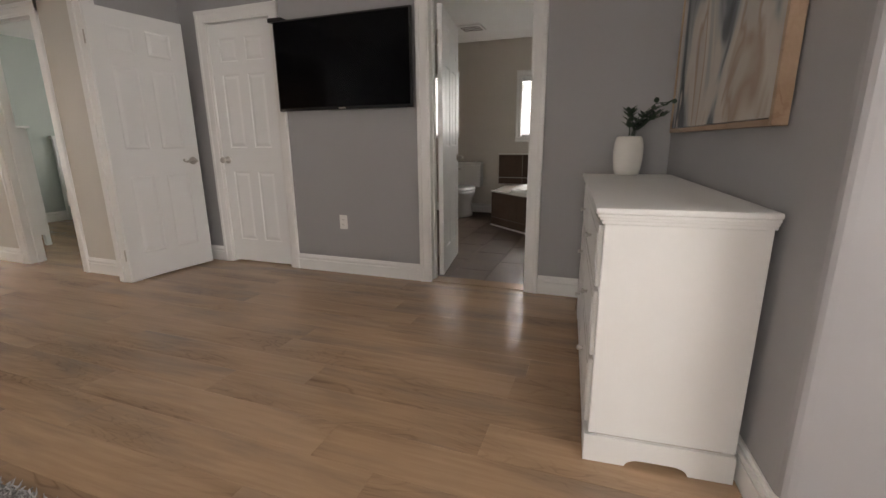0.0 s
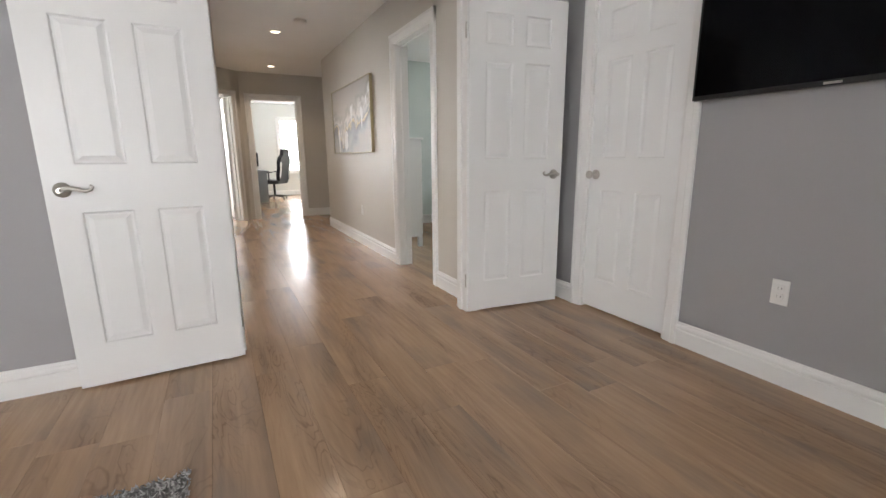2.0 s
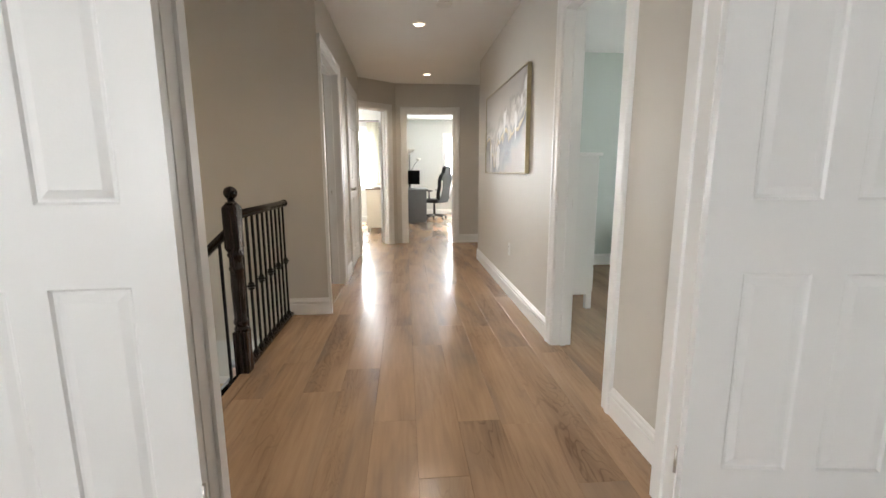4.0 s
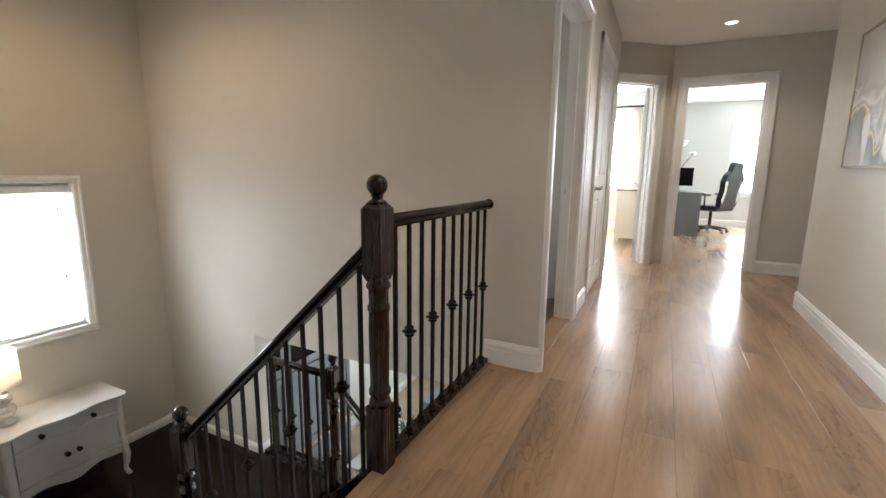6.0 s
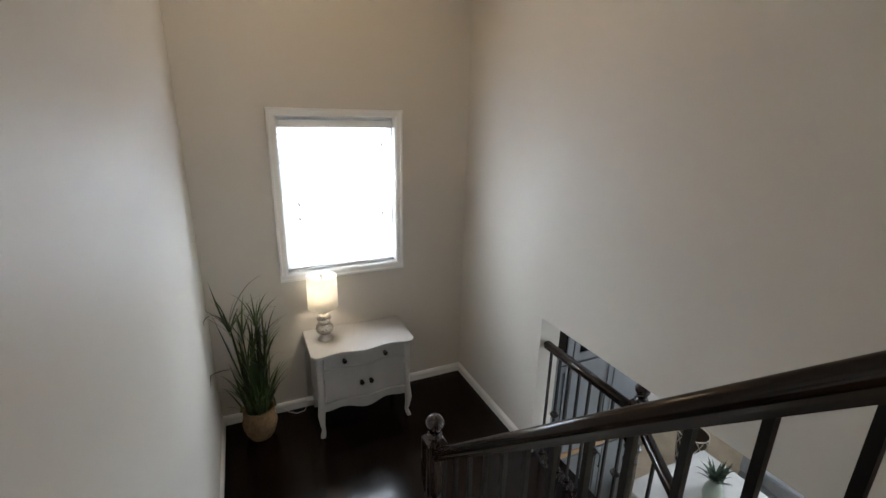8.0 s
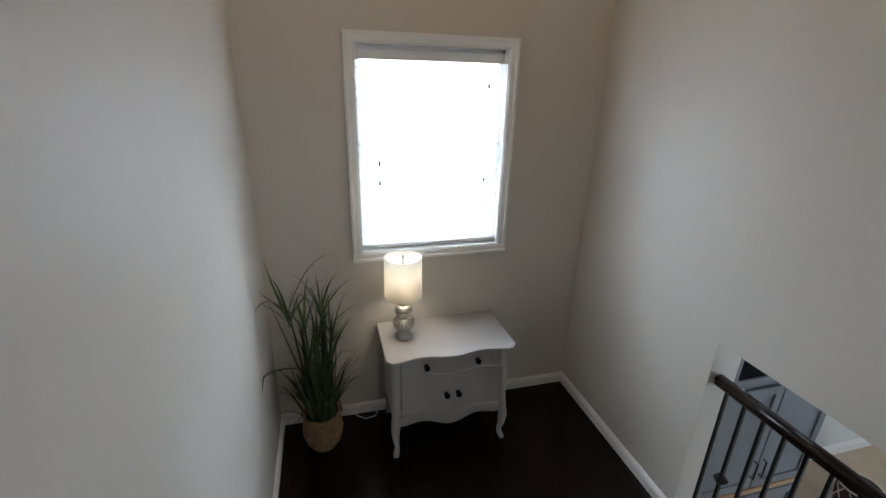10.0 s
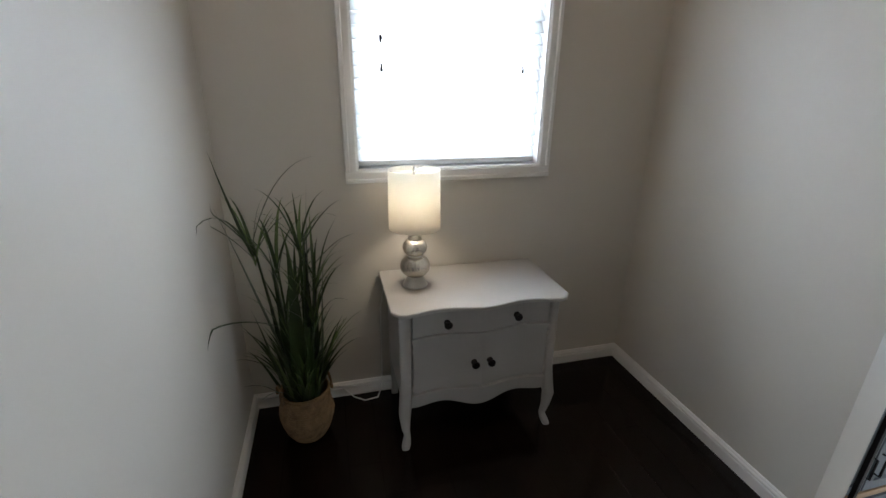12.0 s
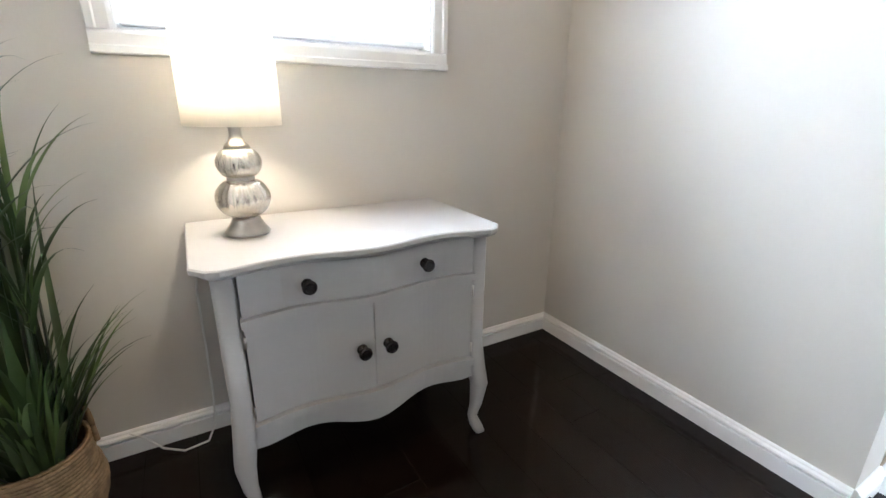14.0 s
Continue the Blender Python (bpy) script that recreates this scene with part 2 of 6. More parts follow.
def ball(bm, c, r, seg=20, sz=1.0):
    prof = [(max(1e-4, r * math.sin(math.pi * i / 12)), -r * sz * math.cos(math.pi * i / 12)) for i in range(13)]
    lathe(bm, prof, seg, c)


def obj(name, bm, material, m=None):
    bmesh.ops.recalc_face_normals(bm, faces=bm.faces)
    me = bpy.data.meshes.new(name)
    bm.to_mesh(me)
    bm.free()
    for x in material if isinstance(material, (list, tuple)) else [material]:
        me.materials.append(x)
    o = new(name, me)
    if m is not None:
        o.matrix_world = m
    return o


def part(name, bm, material, parent, label="", at=None):
    """One mesh under a thing or a part; at places a mesh built round its own origin."""
    o = obj(name, bm, material)
    o.parent = parent
    if at is not None:
        o.matrix_basis = at
    return tagged(o, label) if label else o


def thing(name, label, category, m=None, group="", kind=""):
    e = new(name)
    if m is not None:
        e.matrix_world = m
    return tagged(e, label, category, group, kind)


def structure(o, label):
    return tagged(o, label, o.name.split("_")[0].split(".")[0], kind="structure")


def frame_of(x, y, z, facing):
    """Local axes on a wall: X along it, -Y out of it, Z up. facing: -y, +x, +y or -x."""
    return pose(x, y, z, 0, 0, {"-y": 0, "+x": 90, "+y": 180, "-x": -90}[facing])


def wall(name, label, axis, p0, p1, a0, a1, z0, z1, mats, holes=()):
    """A wall across axis x or y from p0 to p1, running from a0 to a1, with openings (a0, a1, z0, z1). mats: the low side's and the high side's paint."""
    bm = bmesh.new()
    us = sorted({a0, a1, *[h[0] for h in holes], *[h[1] for h in holes]})
    zs = sorted({z0, z1, *[h[2] for h in holes], *[h[3] for h in holes]})
    us, zs = [u for u in us if a0 <= u <= a1], [z for z in zs if z0 <= z <= z1]

    def solid(i, j):
        if not (0 <= i < len(us) - 1 and 0 <= j < len(zs) - 1):
            return False
        u, z = (us[i] + us[i + 1]) / 2, (zs[j] + zs[j + 1]) / 2
        return not any(h[0] < u < h[1] and h[2] < z < h[3] for h in holes)

    def v(p, u, z):
        return bm.verts.new((p, u, z) if axis == "x" else (u, p, z))
    for i in range(len(us) - 1):
        for j in range(len(zs) - 1):
            if not solid(i, j):
                continue
            u0, u1, w0, w1 = us[i], us[i + 1], zs[j], zs[j + 1]
            bm.faces.new([v(p0, u0, w0), v(p0, u1, w0), v(p0, u1, w1), v(p0, u0, w1)]).material_index = 0
            bm.faces.new([v(p1, u0, w0), v(p1, u1, w0), v(p1, u1, w1), v(p1, u0, w1)]).material_index = 1
            for di, dj, q in ((-1, 0, ((u0, w0), (u0, w1))), (1, 0, ((u1, w0), (u1, w1))), (0, -1, ((u0, w0), (u1, w0))), (0, 1, ((u0, w1), (u1, w1)))):
                if not solid(i + di, j + dj):
                    (ua, wa), (ub, wb) = q
                    bm.faces.new([v(p0, ua, wa), v(p0, ub, wb), v(p1, ub, wb), v(p1, ua, wa)]).material_index = 1
    bmesh.ops.remove_doubles(bm, verts=bm.verts, dist=1e-5)
    return structure(obj(name, bm, list(mats)), label)


def slab(name, label, x0, y0, z0, x1, y1, z1, material):
    bm = bmesh.new()
    box(bm, x0, y0, z0, x1, y1, z1)
    return structure(obj(name, bm, material), label)


BASE = [(0, 0), (-0.015, 0), (-0.015, 0.083), (-0.013, 0.087), (-0.008, 0.089), (-0.008, 0.095), (-0.016, 0.099), (-0.017, 0.106), (-0.015, 0.115), (-0.009, 0.122), (-0.008, 0.128), (-0.004, 0.134), (0, 0.134)]


def baseboard(x, y, z, facing, length, scale=1.0, name="baseboard"):
    bm = bmesh.new()
    prism(bm, [(u, v * scale) for u, v in BASE], "x", 0, length)
    return structure(obj(name, bm, TRIM, frame_of(x, y, z, facing)), "white moulded baseboard along the wall")


CASE = [(0, 0), (0, -0.012), (0.012, -0.016), (0.05, -0.018), (0.056, -0.024), (0.078, -0.024), (0.082, -0.018), (0.082, 0)]


def casing(x, y, z, facing, width, height, depth=0.12, name="door_trim", sill=False, lining=True, cw=1.0, bottom=0.0):
    """Moulded boards round an opening, and the lining of its reveal. Local x runs from 0 to width."""
    bm = bmesh.new()
    k = 0.082 * cw
    prism(bm, [(-u * cw, w) for u, w in CASE], "z", bottom, height + k)
    prism(bm, [(width + u * cw, w) for u, w in CASE], "z", bottom, height + k)
    prism(bm, [(w, height + u * cw) for u, w in CASE], "x", -k, width + k)
    if sill:
        prism(bm, [(w, bottom - u * cw) for u, w in CASE], "x", -k, width + k)
    if lining:
        t = 0.005 if sill else 0.012
        box(bm, -0.004, -0.006, bottom, t, depth, height)
        box(bm, width - t, -0.006, bottom, width + 0.004, depth, height)
        box(bm, 0, -0.006, height - t, width, depth, height + 0.004)
        if not sill:
            box(bm, t, depth * 0.42, bottom, t + 0.011, depth * 0.42 + 0.034, height - t)
            box(bm, width - t - 0.011, depth * 0.42, bottom, width - t, depth * 0.42 + 0.034, height - t)
            box(bm, t + 0.011, depth * 0.42, height - t - 0.011, width - t - 0.011, depth * 0.42 + 0.034, height - t)
        if sill:
            box(bm, 0, -0.006, bottom - 0.004, width, depth, bottom + t)
    return structure(obj(name, bm, TRIM, frame_of(x, y, z, facing)), "white painted moulded casing round an opening")


# ---- large structure ----
H = 2.44            # upper ceiling
L0 = -1.182         # landing
M0 = -2.70          # main floor
XD = -3.205         # bedroom face of the double-door wall
XL, XR = -3.589, -5.46   # stairwell's two side walls
YW = -2.235         # window wall of the stairwell
YE = 0.70           # edge of the hall floor at the stairs
YB = 3.235          # bedroom's wall with the television
YH = 2.555          # hall's long wall

# bedroom
wall("wall_bedroom_north", "grey painted wall with television, closet door and ensuite door", "y", YB, YB + 0.12, -3.325, 0.9, 0, H, (PAINT_BED, PAINT_BATH),
     [(-2.935, -2.265, -1, 2.04), (-0.955, -0.215, -1, 2.04)])
wall("wall_bedroom_west", "grey painted wall with a wide double-door opening", "x", XD - 0.12, XD, -2.5, YB, 0, H, (PAINT_HALL, PAINT_BED), [(1.038, 2.46, -1, 2.06)])
wall("wall_bedroom_south", "grey painted bedroom wall with a window", "y", -2.5, -2.38, -3.205, 2.5, 0, H, (PAINT_BED, PAINT_BED), [(-1.3, 0.6, 0.6, 2.1)])
wall("wall_bedroom_east", "grey painted bedroom wall with a window", "x", 2.38, 2.5, -2.38, 1.67, 0, H, (PAINT_BED, PAINT_BED), [(-1.35, 0.55, 0.6, 2.1)])
bm = bmesh.new()
prism(bm, [(0.760, 1.440), (0.763, 1.424), (0.770, 1.413), (0.781, 1.407), (0.797, 1.405), (2.38, 1.405), (2.38, 1.56), (0.92, 1.56), (0.79, YB), (0.625, YB)], "z", 0, H)
structure(obj("wall_bedroom_jog", bm, PAINT_BED), "grey painted wall that turns a rounded corner")
slab("ceiling_bedroom", "white bedroom ceiling", -3.205, -2.38, H, 2.38, YB, H + 0.1, CEIL)
slab("floor_base_bedroom", "floor under the planks", XD - 0.12, -2.5, -0.3, 2.5, YB + 0.12, -0.012, SEAM)
for a in ((XD, -2.38, 0, "+x", 1.038 + 2.38 - 0.083), (XD, 2.55, 0, "+x", YB - 2.55), (-3.205, YB, 0, "-y", 0.187), (-2.182, YB, 0, "-y", 1.143), (-0.13, YB, 0, "-y", 0.74)):
    baseboard(*a)
bm = bmesh.new()
for d, z0, z1 in ((0.015, 0, 0.086), (0.009, 0.086, 0.095), (0.016, 0.095, 0.116), (0.007, 0.116, 0.134)):
    prism(bm, [(0.797, 1.405), (2.38, 1.405), (2.38, 1.405 - d), (0.795, 1.405 - d), (0.772 - d * 0.5, 1.412 - d * 0.8), (0.760 - d, 1.438), (0.625 - d, YB), (0.625, YB), (0.760, 1.440), (0.770, 1.413)], "z", z0, z1)
structure(obj("baseboard", bm, TRIM), "white baseboard that follows the rounded corner")
casing(-2.935, YB, 0, "-y", 0.67, 2.04)
casing(-0.955, YB, 0, "-y", 0.74, 2.04)
casing(XD, 1.038, 0, "+x", 1.422, 2.06)
casing(XD - 0.12, 2.46, 0, "-x", 1.422, 2.06, lining=False)

# closet behind its shut door
slab("wall_closet_back", "plain closet back", -3.2, 3.9, 0, -2.0, 4.0, H, PAINT_PALE)

# ensuite
wall("wall_ensuite_north", "warm grey bathroom wall with a small window", "y", 6.70, 6.82, -2.9, 1.3, 0, H, (PAINT_BATH, PAINT_BATH), [(-0.915, 0.36, 1.12, 1.95), (-2.30, -1.84, 1.12, 2.06)])
slab("wall_ensuite_west", "warm grey bathroom wall", -2.5, YB + 0.12, 0, -2.38, 6.70, H, PAINT_BATH)
slab("wall_ensuite_east", "warm grey bathroom wall", 0.9, YB + 0.12, 0, 1.02, 6.70, H, PAINT_BATH)
slab("ceiling_ensuite", "white bathroom ceiling", -2.38, YB + 0.12, H, 0.9, 6.70, H + 0.1, CEIL)
slab("floor_base_ensuite", "grout bed of the bathroom floor", -2.4, YB + 0.12, -0.2, 0.9, 6.70, -0.008, GROUT)
baseboard(-2.38, 6.70, 0, "-y", 1.3)

# hall
wall("wall_hall_north", "greige hall wall with a door to the green bedroom", "y", YH, YH + 0.12, -7.62, XD - 0.12, 0, H, (PAINT_HALL, PAINT_GREEN), [(-4.672, -3.915, -1, 2.04)])
slab("wall_hall_alcove", "greige wall beyond the hall's corner", -7.62, YH + 0.12, 0, -7.5, 4.0, H, PAINT_HALL)
wall("wall_hall_west", "greige wall with the office door", "x", -9.12, -9.0, 1.48, 4.0, 0, H, (PAINT_PALE, PAINT_HALL), [(1.645, 2.395, -1, 2.02)])
wall("wall_hall_south", "greige hall wall with washroom and closet doors", "y", 0.88, 1.0, -8.35, XR, 0, H, (PAINT_PALE, PAINT_HALL), [(-6.40, -5.545, -1, 2.02), (-7.90, -7.03, -1, 2.02)])
slab("wall_hall_alcove_end", "greige wall at the end of the alcove", -9.0, 4.0, 0, -7.5, 4.1, H, PAINT_HALL)
slab("ceiling_hall", "white hall ceiling", -9.12, YE, H, XD - 0.12, YH + 0.12, H + 0.1, CEIL)
slab("ceiling_alcove", "white ceiling of the alcove", -9.12, YH + 0.12, H, -7.5, 4.1, H + 0.1, CEIL)
slab("ceiling_stairs", "white ceiling over the stairwell", XR - 0.15, YW - 0.12, H, XD - 0.12, YE, H + 0.1, CEIL)
slab("floor_base_hall", "floor structure under the hall planks", -9.2, YE + 0.02, -0.24, XD - 0.12, 4.1, -0.012, SEAM)
# diagonal wall with the front room's door
DIAG = pose(-8.285, 0.628, 0, 0, 0, 129.5)
bm = bmesh.new()
box(bm, -0.2, 0, 0, 0.19, 0.12, H)
box(bm, 0.96, 0, 0, 1.14, 0.16, H)
box(bm, 0.19, 0, 2.04, 0.96, 0.12, H)
structure(obj("wall_hall_diagonal", bm, PAINT_HALL, DIAG), "greige wall set at an angle with a doorway")
o = casing(0, 0, 0, "-y", 0.77, 2.04)
o.matrix_world = DIAG @ pose(0.19, 0, 0)
baseboard(-9.0, 2.48, 0, "+x", 1.52)
baseboard(-7.62, YH, 0, "-y", 7.62 - 4.757)
baseboard(-3.83, YH, 0, "-y", 3.83 - 3.41)
baseboard(-6.484, 1.0, 0, "+y", 0.462)
baseboard(XR, YE, 0, "+x", 0.31)
casing(-4.672, YH, 0, "-y", 0.757, 2.04)
casing(-9.0, 1.645, 0, "+x", 0.75, 2.02)
casing(-5.545, 1.0, 0, "+y", 0.855, 2.02)
casing(-7.03, 1.0, 0, "+y", 0.87, 2.02)

# washroom behind the first door
slab("wall_washroom_west", "pale washroom wall", -7.0, -0.8, 0, -6.9, 0.88, H, PAINT_HALL)
wall("wall_washroom_south", "pale washroom wall with a small window", "y", -0.9, -0.8, -7.0, XR - 0.15, 0, H, (PAINT_HALL, PAINT_HALL), [(-6.6, -6.0, 1.05, 1.95)])
slab("ceiling_washroom", "white washroom ceiling", -8.3, -0.9, H, XR - 0.15, 0.88, H + 0.1, CEIL)
slab("floor_washroom", "washroom floor", -6.9, -0.8, -0.2, XR - 0.15, 0.9, -0.002, TILE)

# stairwell
wall("wall_stairs_east", "greige stairwell wall", "x", XL, XL + 0.14, YW - 0.12, 0.28, M0, H, (PAINT_HALL, PAINT_BED))
slab("wall_stairs_return", "greige wall return beside the double doors", XL + 0.14, 0.16, M0, XD - 0.124, 0.28, H, PAINT_HALL)
slab("wall_stairs_side", "greige wall beside the top steps", XD - 0.1235, 0.28, -1.2, XD - 0.05, YE + 0.02, -0.002, PAINT_HALL)
wall("wall_stairs_west", "greige stairwell wall with an opening to the main floor below", "x", XR - 0.15, XR, YW - 0.12, 0.88, M0, H, (PAINT_HALL, PAINT_HALL), [(-1.165, 1.6, L0 - 0.001, -0.196), (-0.45, 1.6, M0 - 1, -0.196)])
wall("wall_stairs_window", "greige stairwell wall with a window over the landing", "y", YW - 0.12, YW, XR, XL, M0, H, (PAINT_HALL, PAINT_HALL), [(-4.8935, -4.1085, -0.106, 0.943)])
casing(-4.1085, YW, 0, "+y", 0.785, 0.943, bottom=-0.106, sill=True, name="window_trim", cw=0.6, depth=0.10)
baseboard(XL, YW, L0, "+y", XL - XR, 0.54)
baseboard(XL, -0.36, L0, "-x", -0.36 - YW, 0.54)
baseboard(XR, YW, L0, "+x", 1.07, 0.54)
baseboard(XR, -1.165, L0, "+y", 0.15, 0.54)

# ---- stairs ----
RISE, RUN = -L0 / 6, 0.213
XS = -4.445                     # line of the stair rail
slab("floor_edge_nosing", "oak nosing along the edge of the hall floor", XR, YE - 0.012, -0.05, XD - 0.124, YE + 0.05, 0.004, OAK)
slab("trim_hall_fascia", "dark stained fascia under the hall floor edge", XR, YE - 0.006, -0.30, XD - 0.124, YE + 0.018, -0.051, DARKWOOD)
stairs = thing("staircase", "dark stained wooden stairs from the hall to the landing", "stairs", kind="structure")
for i in range(5):
    y1, z = YE - 0.006 - RUN * i, -RISE * (i + 1)
    xw = XD - 0.125 if i < 2 else XL - 0.017
    bm = bmesh.new()
    box(bm, XS, y1 - RUN - 0.022, z - 0.03, xw, y1 - 0.001, z, 0.008)
    part("tread", bm, DARKFLOOR, stairs)
    bm = bmesh.new()
    box(bm, XS, y1 - RUN - 0.002, z - RISE, xw, y1 - RUN + 0.012, z - 0.031)
    part("riser", bm, DARKFLOOR, stairs)
for xa, xb in ((XL - 0.016, XL + 0.002), (XS - 0.03, XS)):
    bm = bmesh.new()
    ya, yb = (0.278 if xb > XL else YE - 0.01), YE - 5.6 * RUN
    sl = (L0 + 0.01) / (5.6 * RUN - 0.01)
    prism(bm, [(ya, 0.02 + sl * (YE - 0.01 - ya)), (yb, L0 + 0.03), (yb, L0 - 0.25), (ya, -0.36 + sl * (YE - 0.01 - ya))], "x", xa, xb)
    part("stringer", bm, DARKWOOD if xb < XL else TRIM, stairs)
# second flight, down to the main floor
lower = thing("lower_staircase", "dark stained wooden stairs from the landing to the main floor", "stairs", kind="structure")
YL = -0.42
for i in range(8):
    z, y0 = L0 - 0.193 * (i + 1), YL + 0.21 * i
    bm = bmesh.new()
    box(bm, XR, y0, z - 0.03, XS - 0.06, y0 + 0.235, z, 0.008)
    part("tread", bm, DARKFLOOR, lower)
    bm = bmesh.new()
    box(bm, XR, y0 - 0.012, z, XS - 0.06, y0, z + 0.163)
    part("riser", bm, DARKFLOOR, lower)
bm = bmesh.new()
prism(bm, [(YL, L0 + 0.05), (YL + 1.68, M0 + 0.11), (YL + 1.68, M0), (YL + 1.35, M0), (YL, L0 - 0.28)], "x", XR - 0.03, XR)
part("stringer", bm, DARKWOOD, lower)
bm = bmesh.new()
prism(bm, [(YL, L0 - 0.05), (YL + 1.68, M0 + 0.05), (YL + 1.68, M0), (YL, M0)], "x", XS - 0.06, XS - 0.031)
part("stringer", bm, PAINT_HALL, lower)
slab("floor_base_landing", "structure under the landing", XR - 0.15, YW - 0.12, L0 - 0.24, XL, YL - 0.014, L0 - 0.012, DARKFLOOR)
slab("floor_base_landing_side", "structure under the foot of the stairs", XS - 0.03, YL - 0.014, L0 - 0.24, XL, YE - 5 * RUN, L0 - 0.012, DARKFLOOR)


def newel(name, x, y, foot, height, label):
    """A post: square foot, turned shaft, square block, cap and ball. height: to the ball's centre."""
    e = thing(name, label, "newel post", pose(x, y, foot))
    h, w = height, 0.038
    bm = bmesh.new()
    box(bm, -w, -w, 0, w, w, h - 0.76, 0.004)
    part("foot_block", bm, DARKWOOD, e)
    bm = bmesh.new()
    lathe(bm, [(0.038, h - 0.76), (0.037, h - 0.74), (0.030, h - 0.735), (0.030, h - 0.725), (0.038, h - 0.715), (0.038, h - 0.70), (0.032, h - 0.69), (0.034, h - 0.62),
               (0.036, h - 0.50), (0.034, h - 0.42), (0.038, h - 0.413), (0.038, h - 0.40), (0.033, h - 0.393), (0.034, h - 0.345), (0.041, h - 0.335), (0.041, h - 0.325), (0.034, h - 0.315), (0.036, h - 0.30)], 28)
    part("turned_shaft", bm, DARKWOOD, e)
    bm = bmesh.new()
    prism(bm, [(-w, -w), (w, -w), (w, w), (-w, w)], "z", h - 0.29, h - 0.075)
    for z0, z1, s0, s1 in ((h - 0.315, h - 0.29, 0.72, 1.0), (h - 0.075, h - 0.055, 1.0, 0.6)):
        lo = [bm.verts.new((sx * w * s0, sy * w * s0, z0)) for sx, sy in ((-1, -1), (1, -1), (1, 1), (-1, 1))]
        hi = [bm.verts.new((sx * w * s1, sy * w * s1, z1)) for sx, sy in ((-1, -1), (1, -1), (1, 1), (-1, 1))]
        for k in range(4):
            bm.faces.new((lo[k], lo[(k + 1) % 4], hi[(k + 1) % 4], hi[k]))
        bm.faces.new(lo), bm.faces.new(hi)
    part("head_block", bm, DARKWOOD, e)
    bm = bmesh.new()
    lathe(bm, [(0.030, h - 0.058), (0.030, h - 0.050), (0.018, h - 0.045), (0.018, h - 0.036), (0.024, h - 0.032)], 24)
    ball(bm, (0, 0, h), 0.035, 24)
    part("ball_finial", bm, DARKWOOD, e)
    return e


newel("newel_post", XS, 0.70, -0.30, 1.303, "dark stained newel post with a ball finial at the stair top")
YN = -0.465                     # newel at the stairs' foot
newel("newel_post", XS, YN, L0, 1.067, "dark stained newel post with a ball finial on the landing")
newel("newel_post", XR - 0.05, YL - 0.025, L0, 0.935, "dark stained newel post with a ball finial in the wall opening")

RAILP = [(-0.018, -0.022), (0.018, -0.022), (0.019, -0.013), (0.016, -0.007), (0.024, 0.002), (0.025, 0.010), (0.020, 0.018), (0.010, 0.022), (-0.010, 0.022), (-0.020, 0.018), (-0.025, 0.010), (-0.024, 0.002), (-0.016, -0.007), (-0.019, -0.013)]


def handrail(p, q, parent):
    """A moulded rail from p to q under a railing."""
    p, q = Vector(p), Vector(q)
    d = (q - p).normalized()
    u = Vector((-d.y, d.x, 0)).normalized()
    v = d.cross(u) * (-1 if d.cross(u).z < 0 else 1)
    bm = bmesh.new()
    a = [bm.verts.new(p + u * x + v * z) for x, z in RAILP]
    b = [bm.verts.new(q + u * x + v * z) for x, z in RAILP]
    k = len(RAILP)
    for i in range(k):
        bm.faces.new((a[i], a[(i + 1) % k], b[(i + 1) % k], b[i])).smooth = i > 3
    bm.faces.new(a), bm.faces.new(b)
    return part("handrail", bm, RAILW, parent)


def baluster(x, y, z0, z1, parent, knuckle=None):
    bm = bmesh.new()
    box(bm, x - 0.0065, y - 0.0065, z0, x + 0.0065, y + 0.0065, z1)
    o = part("baluster", bm, IRON, parent)
    bm = bmesh.new()
    lathe(bm, [(0.013, z0), (0.017, z0 + 0.004), (0.017, z0 + 0.016), (0.010, z0 + 0.024)], 8, (x, y, 0))
    part("shoe", bm, IRON, o)
    if knuckle is not None:
        bm = bmesh.new()
        lathe(bm, [(w, knuckle + dz) for w, dz in ((0.009, -0.026), (0.020, -0.015), (0.014, -0.009), (0.030, 0.0), (0.014, 0.009), (0.020, 0.015), (0.009, 0.026))], 8, (x, y, 0), smooth=False)
        part("knuckle", bm, IRON, o)


level = thing("hall_railing", "dark wooden handrail with black iron balusters along the hall edge", "railing")
handrail((XS - 0.04, 0.70, 0.882), (XR + 0.002, 0.70, 0.882), level)
bm = bmesh.new()
lathe(bm, [(0.027, 0), (0.027, 0.008), (0.022, 0.013)], 20)
part("rail_end", bm, DARKWOOD, level, at=pose(XR + 0.001, 0.70, 0.882, 0, 90, 0))
bm = bmesh.new()
box(bm, XR, 0.672, 0.0045, XS - 0.04, 0.728, 0.028, 0.004)
part("shoe_rail", bm, DARKWOOD, level)
for i in range(10):
    x = -4.548 - i * 0.0955
    baluster(x, 0.70, 0.028, 0.864, level, 0.446 if i % 2 else None)
slope = thing("stair_railing", "dark sloping wooden handrail with black iron balusters", "railing")
RS = 0.93
handrail((XS, 0.66, 0.788), (XS, YN + 0.03, 0.788 - RS * (0.66 - YN - 0.03)), slope)
for i in range(13):
    y = 0.622 - i * 0.0905
    if y < YN + 0.05:
        break
    top = 0.788 - RS * (0.66 - y) - 0.022
    baluster(XS, y, max(top - 0.80, L0 + 0.0005), top, slope, top - 0.38 if i % 3 == 1 else None)
guard = thing("opening_railing", "dark wooden guard rail with black iron balusters in the wall opening", "railing")
XG = XR - 0.05
handrail((XG, -1.16, -0.380), (XG, YL - 0.06, -0.380), guard)
bm = bmesh.new()
